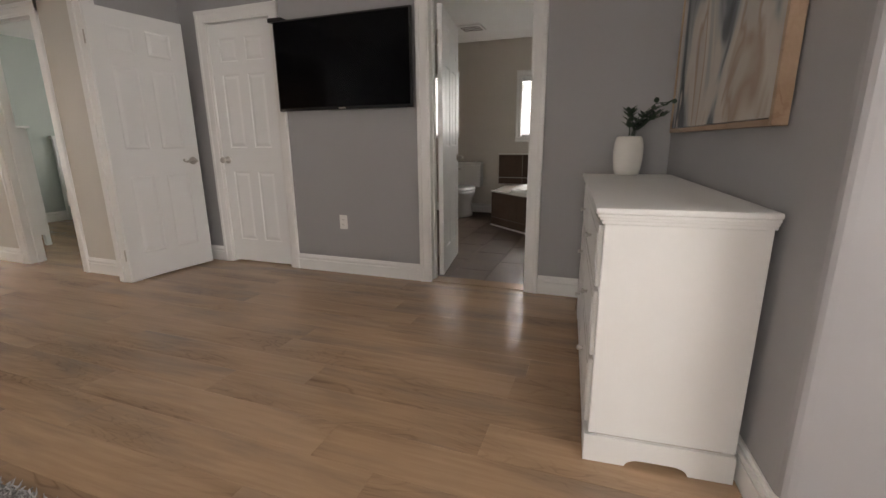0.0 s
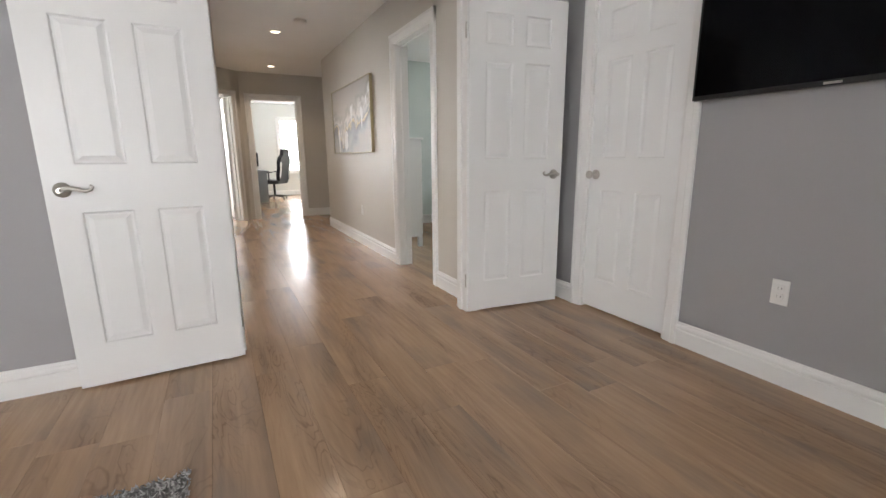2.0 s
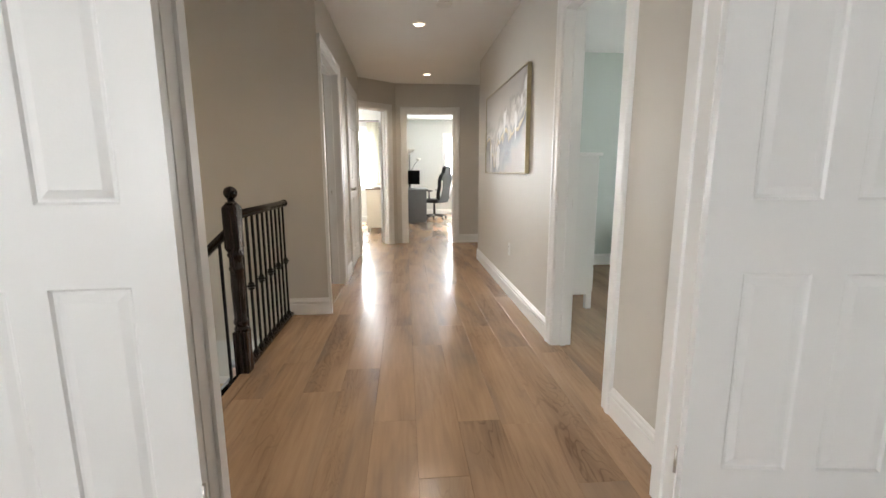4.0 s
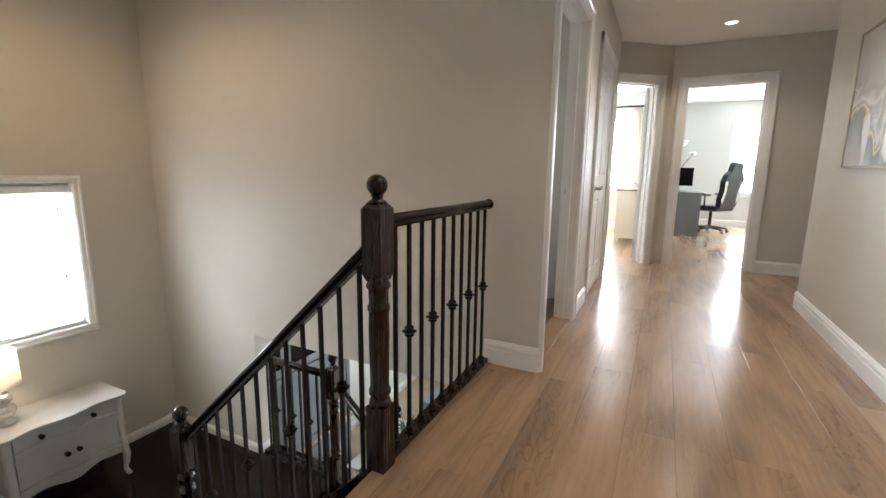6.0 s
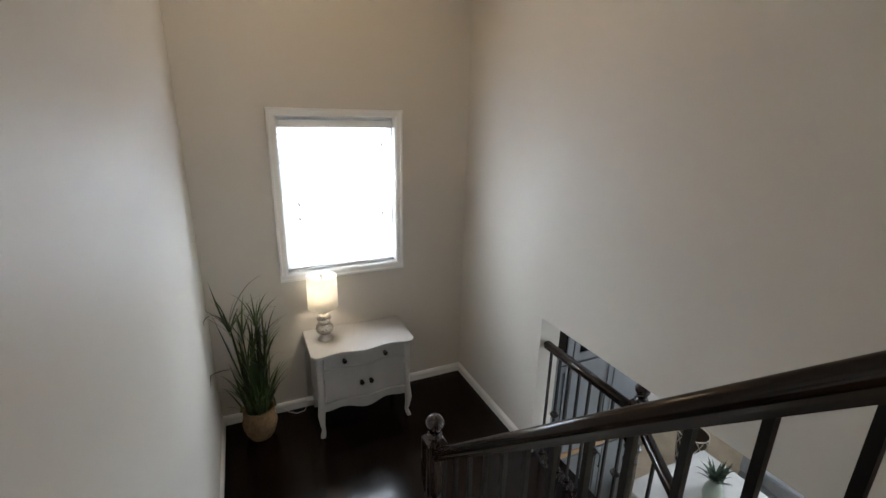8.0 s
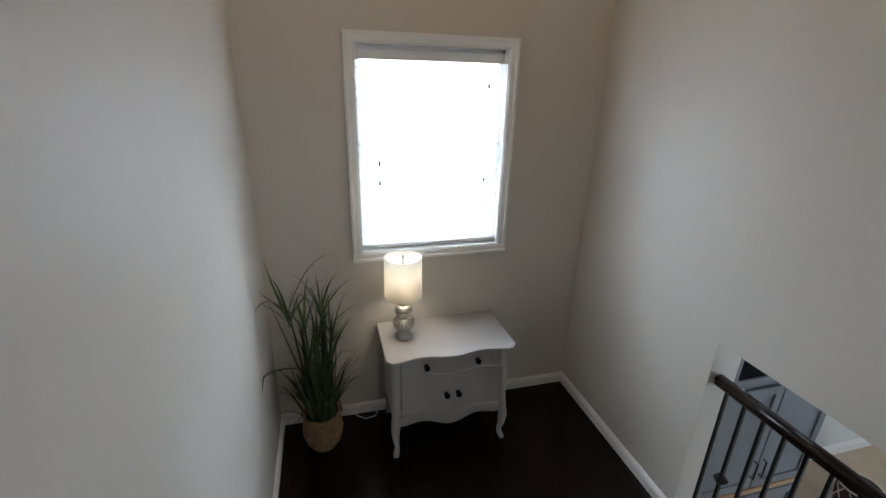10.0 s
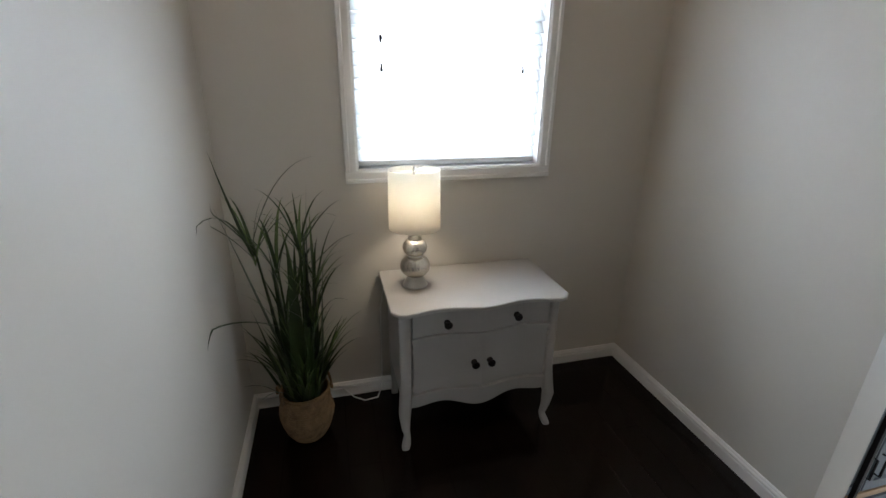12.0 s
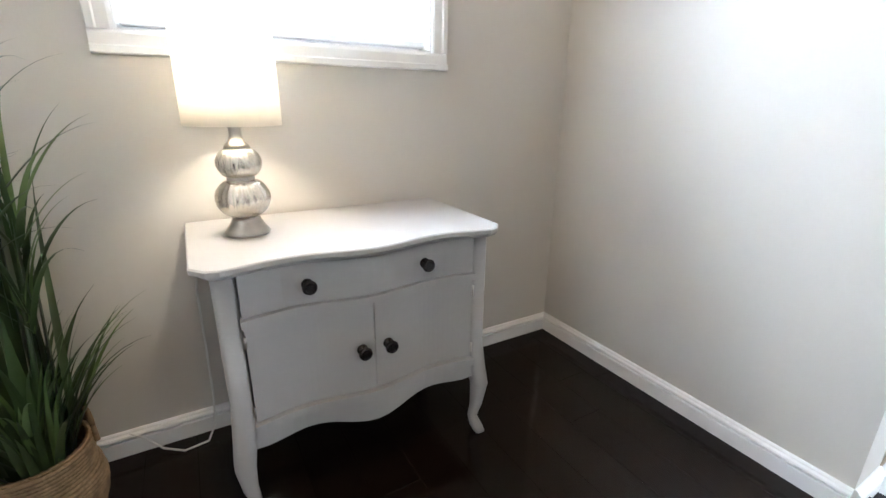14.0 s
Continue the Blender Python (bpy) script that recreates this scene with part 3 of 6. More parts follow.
box(bm, XG - 0.03, -1.16, L0 + 0.0005, XG + 0.03, YL - 0.065, L0 + 0.024, 0.004)
part("shoe_rail", bm, DARKWOOD, guard)
for i in range(8):
    baluster(XG, -1.105 + i * 0.084, L0 + 0.024, -0.402, guard, -0.80 if i % 2 else None)
down = thing("lower_stair_railing", "dark sloping handrail with black iron balusters down to the main floor", "railing")
handrail((XG, YL + 0.03, -0.46), (XG, YL + 1.5, -0.46 - 0.915 * 1.47), down)
for i in range(12):
    y = YL + 0.10 + i * 0.115
    top = -0.46 - 0.915 * (y - YL - 0.03) - 0.03
    baluster(XG, y, top - 0.80, top, down, top - 0.38 if i % 3 == 1 else None)

# ---- doors ----
def door_leaf(name, label, w, m, handle_side=1, h=2.015, handles=(1, -1), lever=True, angle=0.0, sides=(1, -1), group="six-panel doors"):
    """A six-panel door. Local x from the hinge to the free edge, y through its thickness, centred."""
    e = thing(name, label, "door", m @ pose(0, 0, 0, 0, 0, angle), group, "structure")
    t = 0.0175
    cols = ((0.115 * w / 0.70, 0.305 * w / 0.70), (0.395 * w / 0.70, 0.585 * w / 0.70))
    rows = ((0.215, 0.825), (1.030, 1.625), (1.725, 1.905))
    bm = bmesh.new()
    box(bm, 0, -t + 0.007, 0.016, w, t - 0.007, h)
    part("core", bm, DOORW, e)
    bm = bmesh.new()
    xs = [0, cols[0][0], cols[0][1], cols[1][0], cols[1][1], w]
    zs = [0.016, rows[0][0], rows[0][1], rows[1][0], rows[1][1], rows[2][0], rows[2][1], h]
    for s in sides:
        for i in range(5):
            for j in range(7):
                if i in (1, 3) and j in (1, 3, 5):
                    continue
                y0, y1 = sorted((s * (t - 0.0072), s * t))
                box(bm, xs[i], y0, zs[j], xs[i + 1], y1, zs[j + 1])
    bmesh.ops.remove_doubles(bm, verts=bm.verts, dist=1e-5)
    part("stile_frame", bm, DOORW, e)
    for s in sides:
        for c0, c1 in cols:
            for z0, z1 in rows:
                bm = bmesh.new()
                rings = []
                for inset, d in ((0.0, 0.0), (0.007, -0.0064), (0.015, -0.0064), (0.036, -0.0006)):
                    y = s * (t + d)
                    rings.append([bm.verts.new(v) for v in ((c0 + inset, y, z0 + inset), (c1 - inset, y, z0 + inset), (c1 - inset, y, z1 - inset), (c0 + inset, y, z1 - inset))])
                for a, b in zip(rings, rings[1:]):
                    for k in range(4):
                        bm.faces.new((a[k], a[(k + 1) % 4], b[(k + 1) % 4], b[k]))
                bm.faces.new(rings[-1])
                part("panel", bm, DOORW, e)
    for s in handles:
        bm = bmesh.new()
        lathe(bm, [(0.032, 0), (0.032, 0.005), (0.026, 0.011), (0.013, 0.014), (0.011, 0.042), (0.014, 0.048), (0.012, 0.056)], 24)
        if lever:
            pts = [(0, 0, 0.048), (-0.03, 0.008, 0.05), (-0.06, 0.003, 0.052), (-0.085, -0.006, 0.052), (-0.105, 0.0, 0.052), (-0.112, 0.012, 0.052), (-0.102, 0.018, 0.052)]
            tube(bm, pts, 0.008, 8, [0.011, 0.010, 0.009, 0.008, 0.007, 0.006, 0.005])
        else:
            lathe(bm, [(0.012, 0.04), (0.020, 0.046), (0.026, 0.056), (0.026, 0.066), (0.018, 0.072)], 20)
        o = part("handle", bm, NICKEL, e, "brushed nickel handle")
        o.matrix_basis = pose(w - 0.062, s * (t + 0.0002), 0.925) @ (pose(0, 0, 0, 90, 0, 0) if s < 0 else Matrix.Rotation(math.pi, 4, "Z") @ pose(0, 0, 0, 90, 0, 0) @ Matrix.Diagonal((-1, 1, 1, 1)))
    for z in (0.22, 1.80):
        bm = bmesh.new()
        tube(bm, [(-0.004, 0.016, z - 0.045), (-0.004, 0.016, z + 0.045)], 0.006, 8)
        part("hinge", bm, NICKEL, e)
    return e


# the double doors, folded back on the bedroom wall
door_leaf("door_left_leaf", "white six-panel door leaf folded open against the wall", 0.695, pose(XD + 0.03, 1.05, 0, 0, 0, -87), handles=(1,))
door_leaf("door_right_leaf", "white six-panel door leaf folded open against the wall", 0.695, pose(XD + 0.016, 2.45, 0, 0, 0, 82.7), handles=(-1,))
door_leaf("door_closet", "white six-panel closet door, shut", 0.666, pose(-2.267, YB + 0.032, 0, 0, 0, 180), handles=(1,), lever=False, sides=(1,))
door_leaf("door_ensuite", "white six-panel bathroom door, open inwards", 0.735, pose(-0.918, YB + 0.15, 0, 0, 0, 99))
door_leaf("door_linen_closet", "white six-panel closet door, shut", 0.862, pose(-7.894, 0.985, 0, 0, 0, 0), handles=(1,), sides=(1,))
door_leaf("door_front_room", "white six-panel door, open into the front room", 0.76, DIAG @ pose(0.93, 0.14, 0, 0, 0, 53), handles=(1,))
# rooms seen through doorways
wall("wall_office_west", "pale office wall with a bright window", "x", -14.12, -14.0, 0.9, 4.6, 0, H + 0.06, (PAINT_PALE, PAINT_PALE), [(2.72, 3.98, 0.68, 2.08)])
slab("wall_office_north", "pale office wall", -14.0, 4.5, 0, -9.12, 4.6, H + 0.06, PAINT_PALE)
slab("wall_office_south", "pale office wall", -14.0, 1.40, 0, -9.12, 1.48, H + 0.06, PAINT_PALE)
slab("ceiling_office", "white office ceiling", -14.12, 1.40, H + 0.06, -9.12, 4.6, H + 0.16, CEIL)
wall("wall_front_room_west", "pale front room wall with a bright window", "x", -12.32, -12.2, -2.0, 1.40, 0, H + 0.06, (PAINT_PALE, PAINT_PALE), [(-0.95, 0.95, 0.80, 2.05)])
slab("wall_front_room_south", "pale front room wall", -12.2, -2.1, 0, -8.3, -2.0, H + 0.06, PAINT_PALE)
slab("wall_front_room_east", "pale front room wall", -8.3, -2.1, 0, -8.2, 0.62, H + 0.06, PAINT_PALE)
slab("ceiling_front_room", "white front room ceiling", -12.32, -2.0, H + 0.06, -8.2, 1.40, H + 0.16, CEIL)
slab("floor_base_front", "floor structure under the front rooms", -14.1, -2.1, -0.24, -9.2, 4.6, -0.012, SEAM)
slab("floor_base_front_side", "floor structure under the front room", -9.2, -2.1, -0.24, -8.2, YE + 0.02, -0.012, SEAM)
baseboard(-14.0, 1.48, 0, "+x", 3.0)
baseboard(-12.2, -2.0, 0, "+x", 3.38)
wall("wall_green_room_west", "pale green bedroom wall", "x", -7.22, -7.1, YH + 0.12, 6.3, 0, H, (PAINT_GREEN, PAINT_GREEN))
wall("wall_green_room_north", "pale green bedroom wall with a window", "y", 6.3, 6.42, -7.1, -3.4, 0, H, (PAINT_GREEN, PAINT_GREEN), [(-5.95, -4.65, 0.8, 2.0)])
slab("wall_green_room_east", "pale green bedroom wall", -3.5, YH + 0.12, 0, -3.4, 6.3, H, PAINT_GREEN)
slab("ceiling_green_room", "white bedroom ceiling", -7.1, YH + 0.12, H, -3.5, 6.3, H + 0.1, CEIL)
slab("floor_base_green_room", "floor structure under the green bedroom", -7.1, 4.1, -0.24, -3.4, 6.3, -0.012, SEAM)
baseboard(-7.1, YH + 0.12, 0, "+x", 3.6)
# main floor below
LIVF = mat("pale_wood_floor", (0.55, 0.44, 0.32), 0.22, var=0.25, scale=4)
slab("floor_main", "pale wooden floor of the main level", -10.0, -2.4, M0 - 0.1, XL, 3.2, M0, LIVF)
wall("wall_living_west", "pale wall with a bright window", "x", -10.0, -9.88, -2.38, 3.2, M0, -0.25, (PAINT_PALE, PAINT_PALE), [(-0.1, 2.1, M0 + 0.3, -0.6)])
slab("wall_living_south", "pale wall of the main floor", -9.88, -2.38, M0, XR - 0.15, -2.26, -0.25, PAINT_PALE)
slab("wall_living_north", "pale wall of the main floor", -9.88, 3.1, M0, XL, 3.2, -0.25, PAINT_PALE)
slab("wall_living_east", "pale wall beside the lower stairs", XL, 0.6, M0, XL + 0.1, 3.1, -0.25, PAINT_HALL)
slab("ceiling_main_floor", "white ceiling of the main floor", -9.88, -2.26, -0.25, XR - 0.15, 3.1, -0.2415, CEIL)
slab("ceiling_lower_stairs", "white ceiling over the lower stairs", XR - 0.149, YE + 0.02, -0.25, XL, 3.1, -0.2415, CEIL)

# ---- floors: planks, tiles ----
def plank_mesh(name, lx, ly, h=0.012, b=0.0006, material=OAK):
    bm = bmesh.new()
    vs = []
    for z, i in ((-h, 0), (-b, 0), (0, b)):
        vs.append([bm.verts.new((sx * (lx / 2 - i), sy * (ly / 2 - i), z)) for sx, sy in ((-1, -1), (1, -1), (1, 1), (-1, 1))])
    for a, c in zip(vs, vs[1:]):
        for k in range(4):
            bm.faces.new((a[k], a[(k + 1) % 4], c[(k + 1) % 4], c[k]))
    bm.faces.new(vs[-1])
    me = bpy.data.meshes.new(name)
    bm.to_mesh(me)
    bm.free()
    me.materials.append(material)
    return me


PW, PL = 0.19, 1.26
floor_up = thing("floor_upper", "oak laminate plank floor through bedroom and hall", "floor", kind="structure")
full_plank = plank_mesh("plank", PL - 0.0006, PW - 0.0006)
rng = random.Random(4)


def rows_of(y):
    """Stretches of floor along x at y."""
    out = []
    if y < YB + 0.05:
        out.append((-3.205, 2.38 if y < 1.66 else 0.90))
    if 0.7 < y < 0.99:
        out.append((XR, -3.325))
    if 0.88 < y < YH + 0.12:
        out.append((-9.2, -3.205))
    if YH < y < 4.1:
        out.append((-9.2, -7.5))
    if YH + 0.1 < y < 6.3:
        out.append((-7.1, -3.4))
    if 1.3 < y < 4.55:
        out.append((-14.05, -9.0))
    if -2.0 < y < 1.3:
        out.append((-12.25, -9.0 if y > 0.75 else -8.25))
    out.sort()
    joined = []
    for a, b in out:
        if joined and a <= joined[-1][1] + 0.14:
            joined[-1][1] = max(joined[-1][1], b)
        else:
            joined.append([a, b])
    return joined


far = []
for r in range(-17, 30):
    y = YE + PW * (r + 0.5)
    for a, b in rows_of(y):
        x = a - rng.uniform(0.1, PL)
        while x < b:
            x0, x1 = max(x, a), min(x + PL, b)
            x += PL
            if x1 - x0 < 0.03:
                continue
            near = (x1 > -8.2 and 0.7 < y < 2.6) or (x1 > -3.4 and -0.5 < y < 3.3)
            if not near:
                far.append((x0, x1, y))
                continue
            me = full_plank if x1 - x0 > PL - 1e-4 else plank_mesh("plank", x1 - x0 - 0.0006, PW - 0.0006)
            o = new("plank", me)
            o.location = ((x0 + x1) / 2, y, 0)
            o.parent = floor_up
bm = bmesh.new()
for x0, x1, y in far:
    box(bm, x0 + 0.001, y - PW / 2 + 0.001, -0.012, x1 - 0.001, y + PW / 2 - 0.001, 0)
tagged(part("far_planks", bm, OAK, floor_up), kind="stuff")

floor_land = thing("floor_landing", "very dark hardwood plank floor of the landing", "floor", kind="structure")
x = XR - 0.15
while x < XL - 0.01:
    x1 = min(x + 0.125, XL)
    y = YW - rng.uniform(0.0, 0.8)
    end = YE - 5 * RUN if (x + x1) / 2 > XS - 0.03 else YL - 0.014
    while y < end:
        y0, y1 = max(y, YW), min(y + 1.1, end)
        y += 1.1
        if y1 - y0 > 0.02:
            o = new("plank", plank_mesh("plank", x1 - x - 0.0005, y1 - y0 - 0.0005, 0.012, 0.0005, DARKFLOOR))
            o.location = ((x + x1) / 2, (y0 + y1) / 2, L0)
            o.parent = floor_land
    x = x1
floor_bath = thing("floor_ensuite", "dark brown stone tile floor of the bathroom", "floor", kind="structure")
for i in range(11):
    y = YB + 0.124 - (0.3 if i % 2 else 0)
    while y < 6.69:
        y0, y1 = max(y, YB + 0.124), min(y + 0.6, 6.695)
        o = new("tile", plank_mesh("tile", 0.296, y1 - y0 - 0.004, 0.008, 0.002, TILE))
        o.location = (-2.22 + 0.3 * i, (y0 + y1) / 2, 0)
        o.parent = floor_bath
        y += 0.6
slab("trim_threshold", "oak threshold of the bathroom doorway", -0.943, YB - 0.004, 0.0005, -0.227, YB + 0.125, 0.012, OAK)
slab("trim_washroom_threshold", "pale wooden threshold of the washroom doorway", -6.388, 0.87, 0.0005, -5.557, 0.995, 0.012, OAK)

# ---- windows ----
GLOW = mat("overcast_daylight", (0.9, 0.9, 0.9), 1.0, emit=((0.95, 0.98, 1.0), 7.0))
GLASS = mat("window_glass", (1, 1, 1), 0.02, var=0.0, trans=1.0)
BLIND = mat("white_blind", (0.85, 0.85, 0.84), 0.5, var=0.02)
BLIND.node_tree.nodes["Principled BSDF"].inputs["Transmission Weight"].default_value = 0.0
bn, bl = BLIND.node_tree.nodes, BLIND.node_tree.links
tl, ms = bn.new("ShaderNodeBsdfTranslucent"), bn.new("ShaderNodeMixShader")
tl.inputs[0].default_value = (0.9, 0.92, 0.93, 1)
ms.inputs[0].default_value = 0.6
bl.new(bn["Principled BSDF"].outputs[0], ms.inputs[1])
bl.new(tl.outputs[0], ms.inputs[2])
bl.new(ms.outputs[0], bn["Material Output"].inputs[0])
VINYL = mat("white_vinyl", (0.80, 0.80, 0.80), 0.35, var=0.02)


def window(name, label, x, y, z, facing, w, h, blind=0.0, gap=0.0245, sash=False, tilt=55, wall_t=0.12):
    """A vinyl window set in a wall's opening, its blind and the bright sky beyond. The origin is the opening's lower left corner on the room's face."""
    e = thing(name, label, "window", frame_of(x, y, z, facing), kind="structure")
    bm = bmesh.new()
    t, d0, d1 = 0.035, wall_t - 0.055, wall_t - 0.005
    for a in ((0.002, d0, 0.002, t, d1, h - 0.002), (w - t, d0, 0.002, w - 0.002, d1, h - 0.002), (t, d0, 0.002, w - t, d1, t), (t, d0, h - t, w - t, d1, h - 0.002)):
        box(bm, *a)
    if sash:
        box(bm, t, d0 + 0.005, h * 0.52, w - t, d1 - 0.005, h * 0.52 + 0.03)
    part("window_frame", bm, VINYL, e)
    bm = bmesh.new()
    box(bm, t, d1 - 0.02, t, w - t, d1 - 0.016, h - t)
    o = part("pane", bm, GLASS, e)
    o.visible_shadow = False
    bm = bmesh.new()
    box(bm, -0.5, wall_t + 0.35, -0.6, w + 0.5, wall_t + 0.36, h + 0.5)
    structure(obj("backdrop_sky", bm, GLOW, e.matrix_world), "bright overcast sky outside the window")
    if blind:
        b = thing("window_blind", "white horizontal slat blind let down over the window", "blind", e.matrix_world)
        bm = bmesh.new()
        box(bm, 0.02, 0.014, h - 0.072, w - 0.02, 0.062, h - 0.022, 0.004)
        part("head_rail", bm, VINYL, b)
        for cx in (0.008, w - 0.018):
            bm = bmesh.new()
            box(bm, cx, 0.004, h - 0.072, cx + 0.01, 0.05, h - 0.007)
            part("bracket", bm, VINYL, b)
        bm = bmesh.new()
        box(bm, 0.009, 0.022, 0.016, w - 0.009, 0.060, 0.034, 0.004)
        part("bottom_rail", bm, VINYL, b)
        bm = bmesh.new()
        box(bm, -(w / 2 - 0.008), -0.024, -0.0012, w / 2 - 0.008, 0.024, 0.0012)
        first = part("slat", bm, BLIND, b)
        n = int((h - 0.12) / gap / 1.0)
        for i in range(n):
            o = first if i == 0 else first.copy()
            if i:
                scene.collection.objects.link(o)
                o.parent = b
            o.matrix_basis = pose(w / 2, 0.041, 0.052 + i * (h - 0.147) / (n - 1), tilt, 0, 0)
        for cx, cz in ((0.11, 0.37), (0.11, 0.47), (w - 0.10, 0.372), (w - 0.10, 0.857)):
            bm = bmesh.new()
            lathe(bm, [(0.003, 0), (0.006, 0.004), (0.005, 0.022), (0.002, 0.028)], 10)
            tas = part("tassel", bm, IRON, b, "small dark cord tassel", at=pose(cx, 0.001, cz if cz < h - 0.15 else h - 0.2))
            bm = bmesh.new()
            tube(bm, [(0, 0, 0.026), (0, 0, max(h - 0.07 - cz, 0.05))], 0.0012, 5)
            part("cord", bm, BLIND, tas)
    return e


window("window_stairs", "white framed window over the landing, overexposed daylight", -4.1085, YW, -0.106, "+y", 0.785, 1.049, blind=1, gap=0.043, sash=True)
window("window_ensuite", "small white framed bathroom window", -0.915, 6.70, 1.12, "-y", 1.275, 0.83, blind=1, gap=0.043)
# added narrow window: stands in for a bathroom mirror's reflection of window and blind
window("window_ensuite_side", "narrow white framed window standing in for a mirror's reflection of the blinds", -2.30, 6.70, 1.12, "-y", 0.46, 0.94, blind=1, gap=0.043)
window("window_office", "wide bright office window", -14.0, 2.72, 0.68, "+x", 1.26, 1.40)
window("window_front_room", "wide bright front room window", -12.2, -0.95, 0.80, "+x", 1.90, 1.25)
window("window_washroom", "small bright washroom window", -6.0, -0.8, 1.05, "+y", 0.6, 0.9, wall_t=0.1)
window("window_green_room", "bright bedroom window", -5.95, 6.3, 0.8, "-y", 1.3, 1.2)
window("window_living", "bright living room window", -9.88, -0.1, M0 + 0.3, "+x", 2.2, 1.8)
window("window_bedroom_back", "bright bedroom window", 0.6, -2.38, 0.6, "+y", 1.9, 1.5)
window("window_bedroom_side", "bright bedroom window", 2.38, 0.55, 0.6, "-x", 1.9, 1.5)
casing(-0.915, 6.70, 0, "-y", 1.275, 1.95, bottom=1.12, sill=True, name="window_trim", cw=0.86, depth=0.06)
casing(-14.0, 2.72, 0, "+x", 1.26, 2.08, bottom=0.68, sill=True, name="window_trim", depth=0.06)
casing(-12.2, -0.95, 0, "+x", 1.9, 2.05, bottom=0.80, sill=True, name="window_trim", depth=0.06)

# ---- landing: washstand, lamp, plant ----
GREYP = mat("grey_painted_wood", (0.40, 0.385, 0.37), 0.42, var=0.05, scale=8, bump=0.06, bscale=70)
TOPP = mat("pale_grey_painted_top", (0.42, 0.404, 0.385), 0.38, var=0.04, scale=6, bump=0.04, bscale=70)
KNOB = mat("dark_pewter_knob", (0.035, 0.03, 0.03), 0.25, 0.7, var=0.3, scale=50)
SILVER = mat("mercury_glass", (0.76, 0.71, 0.63), 0.26, 0.8, var=0.14, scale=60, bump=0.25, bscale=220)
SHADE = mat("cream_linen_shade", (0.88, 0.85, 0.78), 0.8, var=0.04, scale=40, bump=0.2, bscale=400)
bn, bl = SHADE.node_tree.nodes, SHADE.node_tree.links
tl, ms = bn.new("ShaderNodeBsdfTranslucent"), bn.new("ShaderNodeMixShader")
tl.inputs[0].default_value = (0.94, 0.90, 0.81, 1)
ms.inputs[0].default_value = 0.5
bl.new(bn["Principled BSDF"].outputs[0], ms.inputs[1])
bl.new(tl.outputs[0], ms.inputs[2])
bl.new(ms.outputs[0], bn["Material Output"].inputs[0])


def washstand(m):
    e = thing("washstand", "pale grey painted washstand with a serpentine front on cabriole legs", "cabinet", m)
    W, D, T = 0.645, 0.365, 0.634
    hw = W / 2

    def front(x, k=0.022):
        return -D - k * (0.5 + 0.5 * math.cos(x / hw * math.pi * 1.9)) * (1 if abs(x) < hw else 0.6)
    # top with an ogee edge that follows the front
    bm = bmesh.new()
    prof = [(0.022, T - 0.026), (0.010, T - 0.020), (0.0, T - 0.012), (0.0, T - 0.003), (0.003, T)]
    rings = []
    n = 28
    for inset, z in prof:
        ring = []
        for i in range(n + 1):
            x = (-1 + 2 * i / n)
            xx = x * (hw + 0.034 - inset)
            c = 0.03 * max(0, abs(x) - 0.93) / 0.07
            ring.append(bm.verts.new((xx, front(xx, 0.026) - 0.028 + inset + c, z)))
        ring.append(bm.verts.new((hw + 0.034 - inset, -0.001, z)))
        ring.append(bm.verts.new((-hw - 0.034 + inset, -0.001, z)))
        rings.append(ring)
    k = len(rings[0])
    for a, b in zip(rings, rings[1:]):
        for i in range(k):
            bm.faces.new((a[i], a[(i + 1) % k], b[(i + 1) % k], b[i]))
    bm.faces.new(rings[0][::-1])
    bm.faces.new(rings[-1])
    part("top", bm, TOPP, e)
    # carcass sides and back
    bm = bmesh.new()
    for sx in (-1, 1):
        x0, x1 = sorted((sx * hw, sx * (hw - 0.02)))
        box(bm, x0, -D + 0.03, 0.215, x1, -0.012, T - 0.027)
    box(bm, -hw + 0.02, -0.022, 0.215, hw - 0.02, -0.012, T - 0.027)
    box(bm, -hw + 0.02, -D + 0.01, 0.24, hw - 0.02, -0.022, 0.25)
    part("body", bm, GREYP, e)

    def bowed(name, x0, x1, z0, z1, out, thick=0.02, mat_=GREYP, low=None):
        bm = bmesh.new()
        nn = 20
        fr, bk, frt, bkt = [], [], [], []
        for i in range(nn + 1):
            x = x0 + (x1 - x0) * i / nn
            y = front(x) - out
            zl = z0 if low is None else z0 + low((x - x0) / (x1 - x0))
            fr.append(bm.verts.new((x, y, zl)))
            frt.append(bm.verts.new((x, y, z1)))
            bk.append(bm.verts.new((x, y + thick, zl)))
            bkt.append(bm.verts.new((x, y + thick, z1)))
        for i in range(nn):
            for q in ((fr, frt), (frt, bkt), (bkt, bk), (bk, fr)):
                f = bm.faces.new((q[0][i], q[0][i + 1], q[1][i + 1], q[1][i]))
                f.smooth = False
        bm.faces.new((fr[0], frt[0], bkt[0], bk[0]))
        bm.faces.new((fr[-1], frt[-1], bkt[-1], bk[-1]))
        return part(name, bm, mat_, e)
    drawer = bowed("drawer", -hw + 0.045, hw - 0.045, 0.513, T - 0.0275, 0.002)
    bowed("rail", -hw + 0.04, hw - 0.04, 0.494, 0.511, 0.012, 0.034)
    doors = [bowed("door", -hw + 0.045, -0.0006, 0.2605, 0.4905, 0.0), bowed("door", 0.0006, hw - 0.045, 0.2605, 0.4905, 0.0)]
    bowed("rail", -hw + 0.04, hw - 0.04, 0.238, 0.257, 0.012, 0.034)
